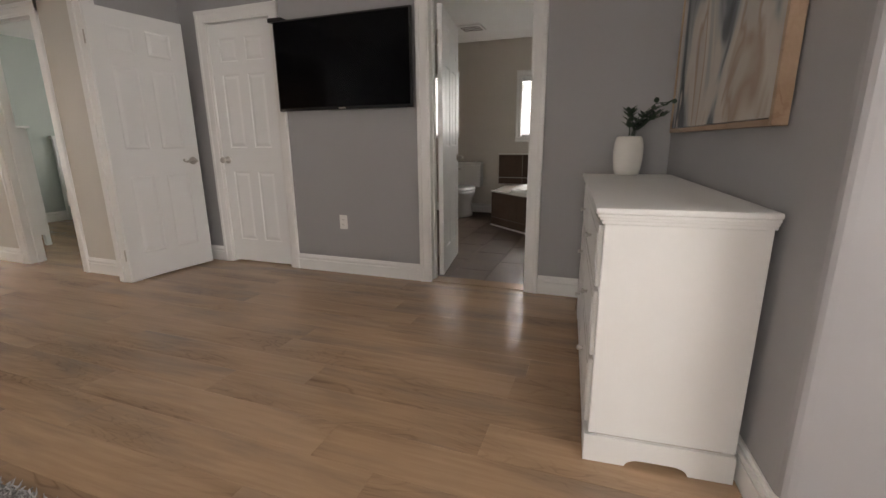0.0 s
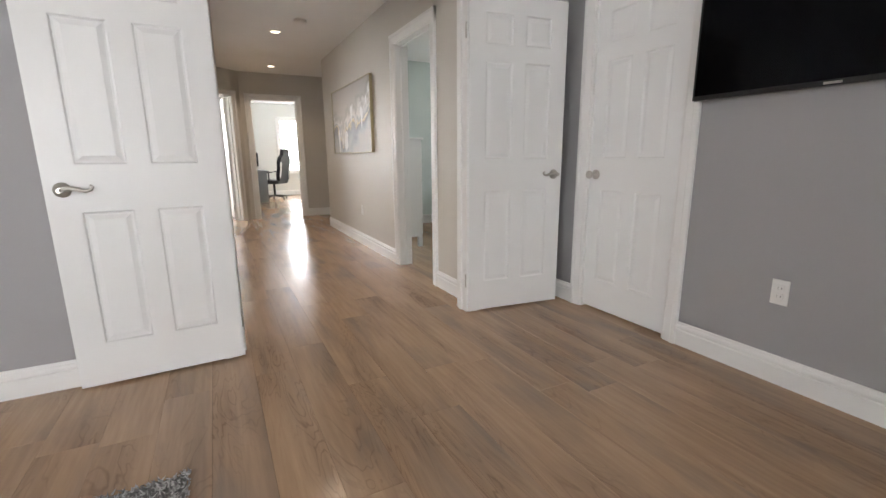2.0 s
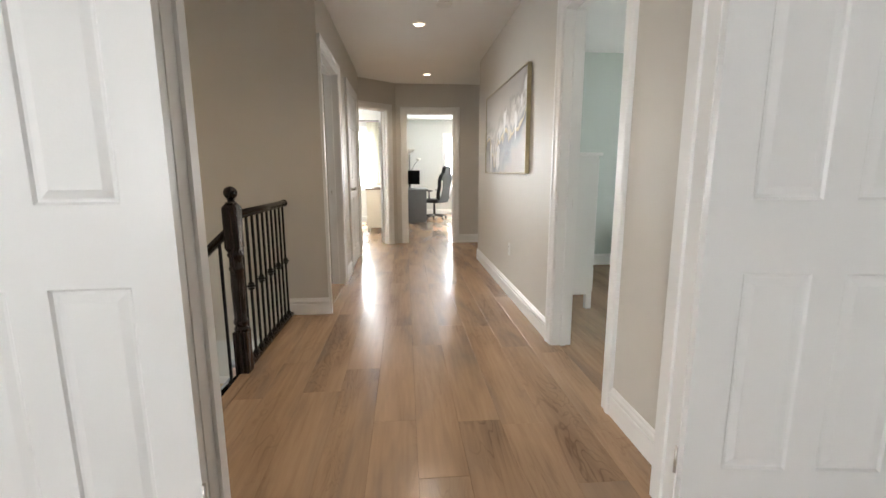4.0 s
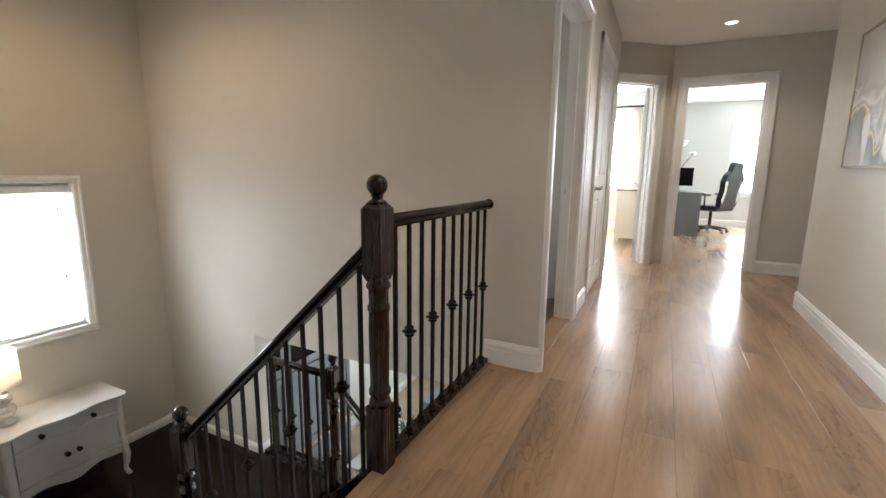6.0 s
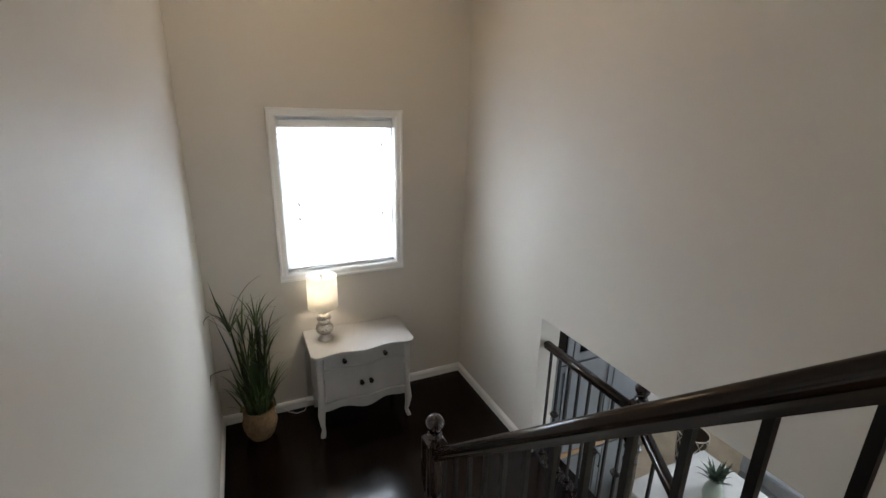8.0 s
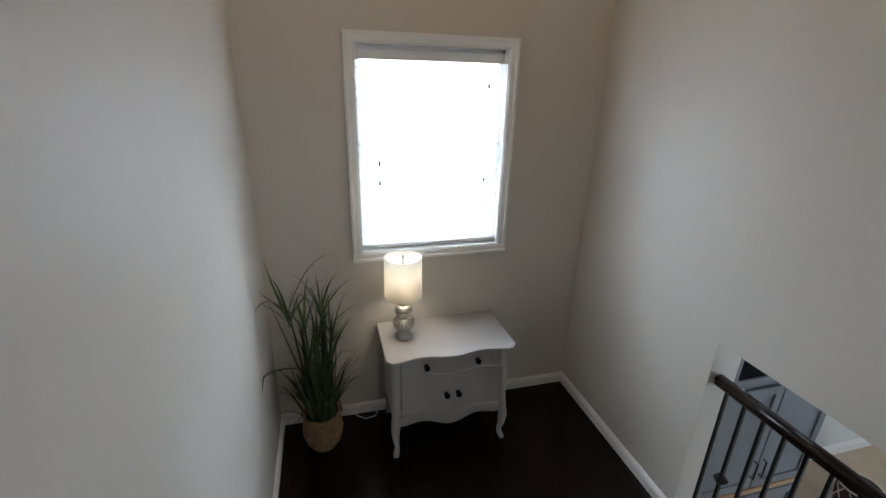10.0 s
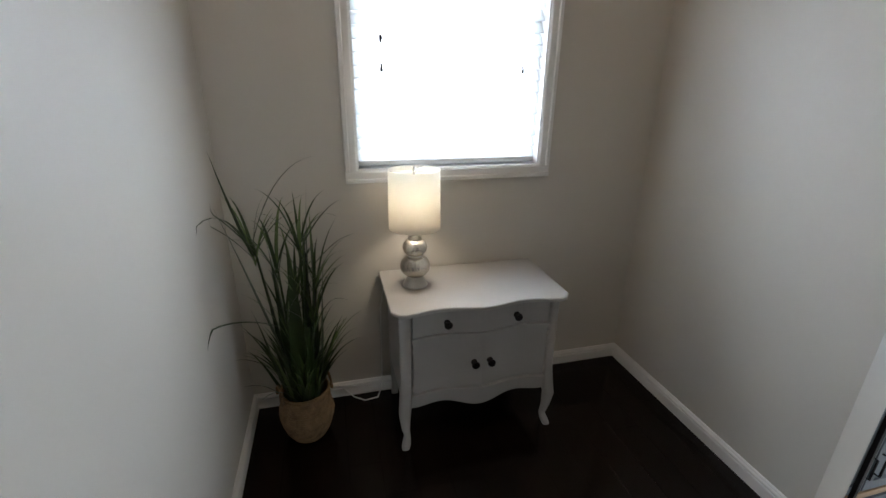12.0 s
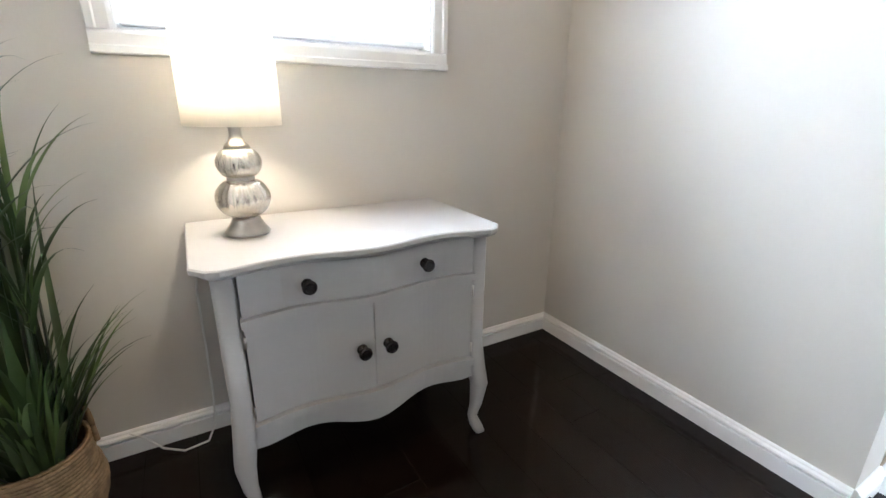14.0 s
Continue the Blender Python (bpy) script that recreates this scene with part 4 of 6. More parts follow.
    bowed("apron", -hw + 0.035, hw - 0.035, 0.178, 0.237, 0.0, 0.02, GREYP, lambda u: -0.012 * math.cos(u * 2 * math.pi * 2.0) + 0.028 * abs(2 * u - 1) ** 3)
    # cabriole legs, with posts above
    for sx in (-1, 1):
        for front_leg in (True, False):
            bm = bmesh.new()
            if front_leg:
                path = [(0.0, -D + 0.006, T - 0.03), (0.0, -D + 0.006, 0.30), (0.004, -D - 0.002, 0.22), (0.012, -D - 0.014, 0.16), (0.008, -D - 0.008, 0.09), (0.0, -D - 0.002, 0.045), (0.006, -D - 0.014, 0.018), (0.012, -D - 0.022, 0.0)]
                wid = [0.022, 0.022, 0.024, 0.022, 0.016, 0.012, 0.016, 0.015]
            else:
                path = [(0.0, -0.035, 0.30), (0.0, -0.035, 0.15), (0.002, -0.03, 0.05), (0.004, -0.026, 0.0)]
                wid = [0.02, 0.02, 0.014, 0.015]
            rings = []
            for (px, py, pz), w in zip(path, wid):
                cx = sx * (hw - 0.02 + px)
                rings.append([bm.verts.new((cx + a * w, py + b * w, pz)) for a, b in ((-1, -0.6), (-0.6, -1), (0.6, -1), (1, -0.6), (1, 0.6), (0.6, 1), (-0.6, 1), (-1, 0.6))])
            for a, b in zip(rings, rings[1:]):
                for i in range(8):
                    bm.faces.new((a[i], a[(i + 1) % 8], b[(i + 1) % 8], b[i])).smooth = True
            bm.faces.new(rings[0])
            bm.faces.new(rings[-1])
            part("leg", bm, GREYP, e)
    for sx, d in zip((-1, 1), doors):
        for hz in (0.29, 0.46):
            bm = bmesh.new()
            x = sx * (hw - 0.0435)
            tube(bm, [(x, front(x) - 0.002, hz - 0.014), (x, front(x) - 0.002, hz + 0.014)], 0.003, 8)
            part("hinge", bm, NICKEL, d)
    for x, z, par in ((-0.142, 0.558, drawer), (0.142, 0.558, drawer), (-0.033, 0.376, doors[0]), (0.033, 0.376, doors[1])):
        bm = bmesh.new()
        lathe(bm, [(0.013, 0), (0.013, 0.003), (0.006, 0.006), (0.006, 0.014), (0.013, 0.018), (0.0165, 0.024), (0.015, 0.029), (0.011, 0.031), (0.010, 0.029), (0.006, 0.031)], 20)
        o = part("knob", bm, KNOB, par, "dark round knob")
        o.matrix_basis = pose(x, front(x) - 0.0015, z, 90, 0, 0)
    return e


washstand(frame_of(-4.531, YW - 0.0, L0, "+y") @ pose(0, -0.012, 0))


def table_lamp(x, y, z):
    e = thing("table_lamp", "lit table lamp, cream drum shade, silvered glass base", "lamp", pose(x, y, z))
    bm = bmesh.new()
    lathe(bm, [(0.050, 0.0), (0.051, 0.004), (0.046, 0.010), (0.034, 0.030), (0.032, 0.040)], 36)
    part("foot", bm, NICKEL, e)
    bm = bmesh.new()
    r = [(0.030, 0.038)] + [(0.026 + 0.034 * math.sin(math.pi * i / 16) ** 0.55, 0.041 + 0.086 * i / 16) for i in range(17)]
    lathe(bm, r, 96, flute=24, depth=0.045)
    part("lower_globe", bm, SILVER, e, "ribbed mercury glass globe")
    bm = bmesh.new()
    r = [(0.024 + 0.025 * math.sin(math.pi * i / 16) ** 0.55, 0.131 + 0.066 * i / 16) for i in range(17)]
    lathe(bm, r, 96, flute=24, depth=0.045)
    part("upper_globe", bm, SILVER, e, "ribbed mercury glass globe")
    bm = bmesh.new()
    lathe(bm, [(0.028, 0.125), (0.031, 0.129), (0.028, 0.133)], 24)
    lathe(bm, [(0.028, 0.196), (0.026, 0.203), (0.016, 0.214), (0.013, 0.222), (0.013, 0.24), (0.018, 0.244), (0.018, 0.285), (0.006, 0.287), (0.005, 0.467), (0.001, 0.470)], 24)
    part("stem", bm, NICKEL, e)
    bm = bmesh.new()
    z0, z1, ra, rb = 0.246, 0.472, 0.101, 0.098
    n = 64
    ring = [[bm.verts.new(((rr - t) * math.cos(2 * math.pi * i / n), (rr - t) * math.sin(2 * math.pi * i / n), zz)) for i in range(n)] for zz, rr, t in ((z0, ra, 0), (z1, rb, 0), (z1, rb, 0.0025), (z0, ra, 0.0025))]
    for a, b in zip(ring, ring[1:] + ring[:1]):
        for i in range(n):
            bm.faces.new((a[i], a[(i + 1) % n], b[(i + 1) % n], b[i])).smooth = True
    part("shade", bm, SHADE, e, "cream fabric drum shade")
    bm = bmesh.new()
    for k in range(3):
        a = 2 * math.pi * k / 3
        tube(bm, [(0, 0, 0.464), (0.096 * math.cos(a), 0.096 * math.sin(a), 0.469)], 0.0015, 6)
    lathe(bm, [(0.004, 0.464), (0.007, 0.469), (0.007, 0.473), (0.003, 0.477), (0.005, 0.481), (0.002, 0.485)], 14)
    part("finial_spider", bm, NICKEL, e)
    return e


table_lamp(-4.305, -2.055, L0 + 0.6345)
bm = bmesh.new()
tube(bm, [(-4.20, -2.215, L0 + 0.62), (-4.175, -2.222, L0 + 0.45), (-4.17, -2.215, L0 + 0.12), (-4.16, -2.20, L0 + 0.03), (-4.14, -2.17, L0 + 0.006), (-4.08, -2.16, L0 + 0.006), (-4.03, -2.19, L0 + 0.012), (-3.99, -2.208, L0 + 0.05), (-3.96, -2.213, L0 + 0.075)], 0.0028, 8)
tagged(obj("lamp_cord", bm, WHITEPL), "white lamp cord trailing along the baseboard", "cable")

SEAGRASS = wood("woven_seagrass", (0.06, 0.035, 0.016), (0.30, 0.195, 0.10), 0.85, 2, ring=34, stretch=0.22, bump=0.9, fine_k=0.5, fine_s=60.0)
STRAND = mat("twisted_seagrass_strand", (0.24, 0.155, 0.08), 0.85, var=0.55, scale=38, bump=0.6, bscale=160)
LEAF = mat("dark_green_leaf", (0.036, 0.062, 0.018), 0.40, var=0.5, scale=9, bump=0.05, bscale=60)
LEAFT = mat("light_green_leaf", (0.13, 0.19, 0.06), 0.45, var=0.4, scale=9)


def blade(bm, start, heading, lean, length, width, droop, bend=0.0, cap=None, tip=2):
    """A grass leaf: a strip, folded along its middle, that rises and arches over."""
    d = Vector((math.cos(heading), math.sin(heading), 0))
    side = Vector((-d.y, d.x, 0))
    p = Vector(start)
    n = 11
    rows = []
    ang = lean
    for i in range(n + 1):
        u = i / n
        w = width * (0.45 + 0.55 * math.sin(math.pi * min(1, 0.25 + u * 0.75))) * (1 - u ** 3) + 0.0006
        nrm = (d * -math.cos(ang) + Vector((0, 0, 1)) * math.sin(ang))
        q = p.copy()
        if cap:
            q.x, q.y, q.z = min(max(q.x, cap[0]), cap[1]), max(q.y, cap[2]), max(q.z, cap[3])
        rows.append([bm.verts.new(q - side * w / 2 - nrm * w * 0.15), bm.verts.new(q), bm.verts.new(q + side * w / 2 - nrm * w * 0.15)])
        p += (d * math.sin(ang) + Vector((0, 0, 1)) * math.cos(ang) + side * bend * u) * (length / n)
        ang += droop * (0.25 + 1.5 * u ** 2 if tip == 2 else (tip + 0.6) * u ** tip) / n
    for a, b in zip(rows, rows[1:]):
        for k in range(2):
            bm.faces.new((a[k], a[k + 1], b[k + 1], b[k])).smooth = True


def basket_plant(x, y, z):
    e = thing("potted_plant", "tall artificial grass plant in a woven seagrass belly basket", "plant", pose(x, y, z) @ Matrix.Diagonal((0.95, 0.95, 1.04, 1)))
    bm = bmesh.new()
    prof = [(0.060, 0.0), (0.070, 0.004), (0.092, 0.040), (0.107, 0.085), (0.111, 0.115), (0.108, 0.140), (0.100, 0.158), (0.098, 0.165), (0.101, 0.190), (0.102, 0.215), (0.103, 0.220), (0.098, 0.220), (0.094, 0.19), (0.090, 0.14), (0.02, 0.12)]
    fine = []
    for (r0, z0), (r1, z1) in zip(prof, prof[1:]):
        k = max(1, int(abs(z1 - z0) / 0.005))
        for i in range(k):
            u = i / k
            fine.append((r0 + (r1 - r0) * u + 0.0034 * (1 if len(fine) % 2 else -1), z0 + (z1 - z0) * u))
    fine.append(prof[-1])
    lathe(bm, fine, 72, flute=36, depth=0.018)
    basket = part("basket", bm, SEAGRASS, e, "round woven seagrass basket")
    # twisted strands coiled up the outside
    bm = bmesh.new()
    pts = []
    turns, per = 24, 30
    for i in range(turns * per + 1):
        zz = 0.006 + 0.210 * i / (turns * per)
        rr = prof[0][0]
        for (r0, z0), (r1, z1) in zip(prof[:10], prof[1:11]):
            if z0 <= zz <= z1:
                rr = r0 + (r1 - r0) * (zz - z0) / (z1 - z0)
        aa = 2 * math.pi * i / per
        wob = 0.0014 * math.sin(i * 2.1) + 0.0008 * math.sin(i * 0.37)
        pts.append(((rr + 0.002 + wob) * math.cos(aa), (rr + 0.002 + wob) * math.sin(aa), zz + wob))
    tube(bm, pts, 0.0048, 6)
    part("coil", bm, STRAND, basket)
    for s in (0.35, 0.35 + math.pi):
        bm = bmesh.new()
        c, sn = math.cos(s), math.sin(s)
        pts = []
        for i in range(9):
            a = math.pi * i / 8
            t = 0.045 * math.cos(a)
            pts.append((0.105 * c - t * sn, 0.105 * sn + t * c, 0.205 + 0.055 * math.sin(a)))
        tube(bm, pts, 0.006, 8)
        part("handle", bm, SEAGRASS, basket)
    bm = bmesh.new()
    lathe(bm, [(0.086, 0.125), (0.088, 0.15), (0.05, 0.152)], 24)
    part("soil", bm, SEAM, e)
    r = random.Random(11)
    bound = (XR - x, XL - 0.006 - x, YW + 0.006 - y, 0.02)
    # broad upright blades
    for px, py, pz, head, lean, length, width, droop in (
            (0.03, 0.01, 0.30, 0.35, 0.27, 0.64, 0.038, 0.10), (0.03, 0.02, 0.16, 0.6, 0.12, 0.62, 0.032, 0.15),
            (0.00, 0.00, 0.16, 0.2, 0.10, 0.70, 0.034, 0.10), (-0.01, 0.03, 0.30, 1.2, 0.03, 0.50, 0.036, 0.20),
            (-0.03, 0.00, 0.30, 3.2, 0.07, 0.66, 0.030, 0.10), (-0.02, 0.03, 0.34, 2.8, 0.08, 0.48, 0.034, 0.15),
            (-0.05, 0.00, 0.15, 3.3, 0.08, 0.48, 0.030, 0.15), (0.04, -0.03, 0.15, 5.6, 0.06, 0.55, 0.032, 0.20),
            (-0.03, -0.03, 0.15, 4.2, 0.06, 0.66, 0.032, 0.15), (0.015, 0.04, 0.15, 1.6, 0.10, 0.42, 0.030, 0.20),
            (-0.06, 0.01, 0.34, 3.4, 0.05, 0.52, 0.034, 0.12), (-0.07, -0.01, 0.22, 3.0, 0.09, 0.50, 0.030, 0.16),
            (-0.04, 0.02, 0.50, 3.2, 0.06, 0.36, 0.030, 0.20), (0.05, 0.02, 0.15, 0.6, 0.22, 0.44, 0.028, 0.20), (-0.02, 0.05, 0.15, 2.2, 0.12, 0.36, 0.028, 0.25)):
        bm = bmesh.new()
        blade(bm, (px, py, pz), head, lean, length * 1.12, width * 1.5, droop, 0.0, bound, 3)
        part("blade", bm, LEAF, e)
    # stems that carry the tufts
    nodes = ((0.115, 0.03, 0.84), (0.045, 0.02, 0.76), (-0.045, 0.01, 0.84), (-0.085, 0.01, 0.70), (-0.01, 0.02, 0.66), (0.035, 0.03, 0.54), (-0.07, 0.03, 0.56))
    for nx, ny, nz in nodes:
        bm = bmesh.new()
        tube(bm, [(nx * 0.3, ny * 0.3, 0.14), (nx * 0.6, ny * 0.6, nz * 0.55), (nx, ny, nz)], 0.006, 7, [0.007, 0.006, 0.004])
        part("stem", bm, LEAF, e)
    for m_, per, foot in ((LEAF, 6, 84), (LEAFT, 4, 30)):
        bm = bmesh.new()
        for nx, ny, nz in nodes:
            for k in range(per):
                blade(bm, (nx, ny, nz - r.uniform(0, 0.08)), r.uniform(0, 6.28), r.uniform(0.12, 0.6), r.uniform(0.16, 0.30), r.uniform(0.009, 0.014), r.uniform(1.0, 2.4), r.uniform(-0.1, 0.1), bound)
        for k in range(foot):
            a = r.uniform(0, 2 * math.pi)
            rad = r.uniform(0.02, 0.07)
            blade(bm, (rad * math.cos(a), rad * math.sin(a), 0.14 + r.uniform(0, 0.08)), a + r.uniform(-0.5, 0.5), r.uniform(0.08, 0.50), r.uniform(0.20, 0.38), r.uniform(0.011, 0.019), r.uniform(0.5, 1.9), r.uniform(-0.08, 0.08), bound)
        if m_ is LEAF:
            # the leaf that stands up tallest, two that arch over, one that hangs far out
            blade(bm, (0.12, 0.03, 0.80), 0.9, 0.34, 0.38, 0.018, -0.15, 0, bound)
            blade(bm, (0.12, 0.03, 0.84), 3.3, 0.35, 0.40, 0.016, 1.9, 0, bound)
            blade(bm, (0.12, 0.03, 0.80), 1.0, 0.35, 0.34, 0.016, 3.6, 0, bound)
            blade(bm, (0.07, 0.04, 0.53), 0.9, 0.95, 0.42, 0.020, 1.9, 0, bound)
            blade(bm, (-0.04, 0.02, 0.80), 3.4, 0.55, 0.26, 0.014, 1.4, 0, bound)
            blade(bm, (-0.05, 0.02, 0.70), 3.1, 0.65, 0.26, 0.014, 1.3, 0, bound)
        part("leaves", bm, m_, e)
    return e


basket_plant(-3.832, -2.025, L0)

# ---- bedroom ----
BLACKPL = mat("black_plastic", (0.008, 0.008, 0.009), 0.32, var=0.1)
SCREEN = mat("black_screen", (0.0015, 0.0015, 0.002), 0.14, spec=0.10, var=0.1)
DRW = mat("white_lacquered_wood", (0.78, 0.77, 0.75), 0.32, var=0.03, scale=5, bump=0.03, bscale=60)
CERAM = mat("white_ceramic", (0.72, 0.69, 0.64), 0.25, var=0.05, scale=12)


def television():
    e = thing("television", "wall-mounted black flat television, switched off", "television", frame_of(-2.19, YB, 1.308, "-y"))
    w, h = 1.145, 0.655
    bm = bmesh.new()
    box(bm, 0, -0.075, 0, w, -0.045, h, 0.006)
    box(bm, 0.12, -0.046, 0.10, w - 0.12, -0.028, h - 0.12, 0.006)
    part("case", bm, BLACKPL, e)
    bm = bmesh.new()
    box(bm, 0.014, -0.0765, 0.022, w - 0.014, -0.0745, h - 0.014)
    part("screen", bm, SCREEN, e)
    bm = bmesh.new()
    box(bm, w / 2 - 0.03, -0.0775, 0.006, w / 2 + 0.03, -0.0755, 0.015)
    part("badge", bm, NICKEL, e)
    bm = bmesh.new()
    box(bm, w / 2 - 0.2, -0.03, 0.15, w / 2 + 0.2, -0.001, 0.5, 0.004)
    part("wall_bracket", bm, IRON, e)
    bm = bmesh.new()
    box(bm, -0.035, -0.085, h - 0.01, 0.085, -0.004, h + 0.02, 0.004)
    part("media_box", bm, BLACKPL, e, "small black box behind the corner")


television()


def outlet(x, y, z, facing):
    e = thing("wall_outlet", "white double wall outlet with a cover plate", "outlet", frame_of(x, y, z, facing), "wall outlets")
    bm = bmesh.new()
    box(bm, -0.036, -0.006, -0.058, 0.036, -0.0005, 0.058, 0.003)
    part("plate", bm, WHITEPL, e)
    for dz in (-0.02, 0.02):
        bm = bmesh.new()
        box(bm, -0.017, -0.009, dz - 0.015, 0.017, -0.006, dz + 0.015, 0.003)
        o = part("socket", bm, WHITEPL, e)
        bm = bmesh.new()
        box(bm, -0.008, -0.0095, dz - 0.004, -0.006, -0.0088, dz + 0.006)
        box(bm, 0.006, -0.0095, dz - 0.004, 0.008, -0.0088, dz + 0.006)
        part("slot", bm, SEAM, o)


outlet(-1.715, YB, 0.433, "-y")
outlet(-5.88, YH, 0.425, "-y")


SATIN = mat("satin_nickel", (0.66, 0.64, 0.61), 0.35, 0.8, var=0.05)


def dresser(m):
    """White chest; local x along its length, -y to the front."""
    e = thing("dresser", "white lacquered dresser with small knobs and moulded top", "dresser", m)
    L, D, T = 1.372, 0.445, 0.875
    bm = bmesh.new()
    box(bm, 0, -D, 0.10, L, 0, T - 0.05, 0.004)
    part("body", bm, DRW, e)
    bm = bmesh.new()
    box(bm, -0.028, -D - 0.03, T - 0.018, L + 0.028, 0.006, T, 0.005)
    part("top", bm, DRW, e)
    for k, (z0, z1) in enumerate(((T - 0.028, T - 0.0185), (T - 0.038, T - 0.0285), (T - 0.05, T - 0.0385))):
        o = 0.022 - 0.007 * k
        bm = bmesh.new()
        box(bm, -o, -D - o, z0, L + o, 0.004, z1, 0.002)
        part("top_moulding", bm, DRW, e)
    # plinth with an arched cut-out on each face
    for run, at in ((D + 0.008, pose(-0.012, 0.0, 0, 0, 0, -90)), (L + 0.024, pose(-0.012, -D - 0.012, 0)), (D + 0.008, pose(L + 0.012, -D - 0.008, 0, 0, 0, 90))):
        bm = bmesh.new()
        pts = [(0, 0), (0.13, 0)]
        pts += [(0.13 + 0.05 * (1 - math.cos(math.pi / 2 * i / 5)), 0.028 * math.sin(math.pi / 2 * i / 5)) for i in range(6)]
        pts += [(run - x, z) for x, z in pts[::-1]]
        pts = [p for i, p in enumerate(pts) if i == 0 or p != pts[i - 1]] + [(run, 0.085), (run - 0.004, 0.098), (0.004, 0.098), (0, 0.085)]
        prism(bm, pts, "y", 0, 0.016)
        part("plinth", bm, DRW, e, at=at)
    for i in range(2):
        for j, (z0, z1) in enumerate(((0.125, 0.36), (0.375, 0.60), (0.615, 0.815))):
            x0, x1 = 0.02 + i * (L - 0.04) / 2 + 0.004, 0.02 + (i + 1) * (L - 0.04) / 2 - 0.004
            bm = bmesh.new()
            box(bm, x0, -D - 0.014, z0, x1, -D + 0.001, z1, 0.004)
            d = part("drawer", bm, DRW, e)
            bm = bmesh.new()
            box(bm, x0 + 0.03, -D - 0.0165, z0 + 0.03, x1 - 0.03, -D - 0.0135, z1 - 0.03, 0.001)
            part("drawer_panel", bm, DRW, d)
            for kx in ((x0 + x1) / 2,):
                bm = bmesh.new()
                lathe(bm, [(0.007, 0), (0.005, 0.003), (0.005, 0.011), (0.010, 0.015), (0.0115, 0.020), (0.007, 0.024)], 16)
                part("knob", bm, SATIN, d, "small satin nickel knob", at=pose(kx, -D - 0.0165, (z0 + z1) / 2, 90, 0, 0))


ROT = 4.2
dresser(pose(0.138, 2.976, 0, 0, 0, -90 + ROT) @ pose(0.03, 0.48, 0))

VASE = pose(0.38, 2.92, 0.8755) @ Matrix.Scale(1.15, 4)
e = thing("vase", "cream glazed ceramic vase with green sprigs on the dresser", "vase", VASE)
bm = bmesh.new()
lathe(bm, [(0.048, 0), (0.055, 0.004), (0.063, 0.03), (0.068, 0.08), (0.069, 0.12), (0.066, 0.155), (0.060, 0.176), (0.054, 0.184), (0.050, 0.185), (0.047, 0.180), (0.050, 0.15)], 56)
part("body", bm, CERAM, e)
r = random.Random(3)
SPRIG = mat("grey_green_leaf", (0.045, 0.075, 0.045), 0.5, var=0.4, scale=20)
for k in range(7):
    bm = bmesh.new()
    a, ln = r.uniform(-2.6, 1.2), r.uniform(0.12, 0.23)
    p = [(0.02 * math.cos(a), 0.02 * math.sin(a), 0.16)]
    for i in range(1, 6):
        u = i / 5
        p.append((math.cos(a) * (0.02 + ln * 0.75 * u * u), math.sin(a) * (0.02 + ln * 0.75 * u * u), 0.16 + ln * u * (1.15 - 0.4 * u)))
    tube(bm, p, 0.002, 5)
    for i, q in enumerate(p[2:]):
        for s in (0, 1, 2):
            blade(bm, q, a + (-1.2, 1.2, 0.2)[s] + r.uniform(-0.4, 0.4), 0.9, r.uniform(0.035, 0.06), 0.022, 0.8)
    part("sprig", bm, SPRIG, e)
bm = bmesh.new()
tube(bm, [(0, 0, 0.16), (0.03, -0.02, 0.27), (0.10, -0.05, 0.33), (0.17, -0.07, 0.335)], 0.0018, 5)
ball(bm, (0.172, -0.07, 0.336), 0.011, 12)
ball(bm, (0.10, -0.05, 0.345), 0.012, 12)
part("bud_stem", bm, SPRIG, e)


def art_material(name, base, stops, scale, distort, stretch=(1, 1, 1), rough=0.35):
    """Poured-paint canvas: warped noise through a colour ramp."""
    m = bpy.data.materials.new(name)
    m.use_nodes = True
    n, l = m.node_tree.nodes, m.node_tree.links
    tc, mp, nz, rp = n.new("ShaderNodeTexCoord"), n.new("ShaderNodeMapping"), n.new("ShaderNodeTexNoise"), n.new("ShaderNodeValToRGB")
    mp.inputs["Scale"].default_value = stretch
    nz.inputs["Scale"].default_value, nz.inputs["Detail"].default_value, nz.inputs["Distortion"].default_value = scale, 3, distort
    l.new(tc.outputs["Object"], mp.inputs[0])
    l.new(mp.outputs[0], nz.inputs["Vector"])
    l.new(nz.outputs["Fac"], rp.inputs[0])
    rp.color_ramp.elements[0].position, rp.color_ramp.elements[0].color = 0.0, (*base, 1)
    rp.color_ramp.elements[1].position, rp.color_ramp.elements[1].color = 1.0, (*base, 1)
    for p, c in stops:
        rp.color_ramp.elements.new(p).color = (*c, 1)
    b = n["Principled BSDF"]
    l.new(rp.outputs[0], b.inputs["Base Color"])
    b.inputs["Roughness"].default_value = rough
    return m


ART_BED = art_material("abstract_brush_paint", (0.46, 0.42, 0.38), ((0.34, (0.46, 0.42, 0.38)), (0.39, (0.06, 0.065, 0.075)), (0.44, (0.11, 0.125, 0.14)), (0.48, (0.30, 0.31, 0.31)), (0.53, (0.46, 0.42, 0.38)), (0.60, (0.50, 0.46, 0.42)), (0.65, (0.34, 0.25, 0.19)), (0.70, (0.44, 0.40, 0.36))), 3.2, 0.7, (1.0, 1.0, 0.45), 0.7)


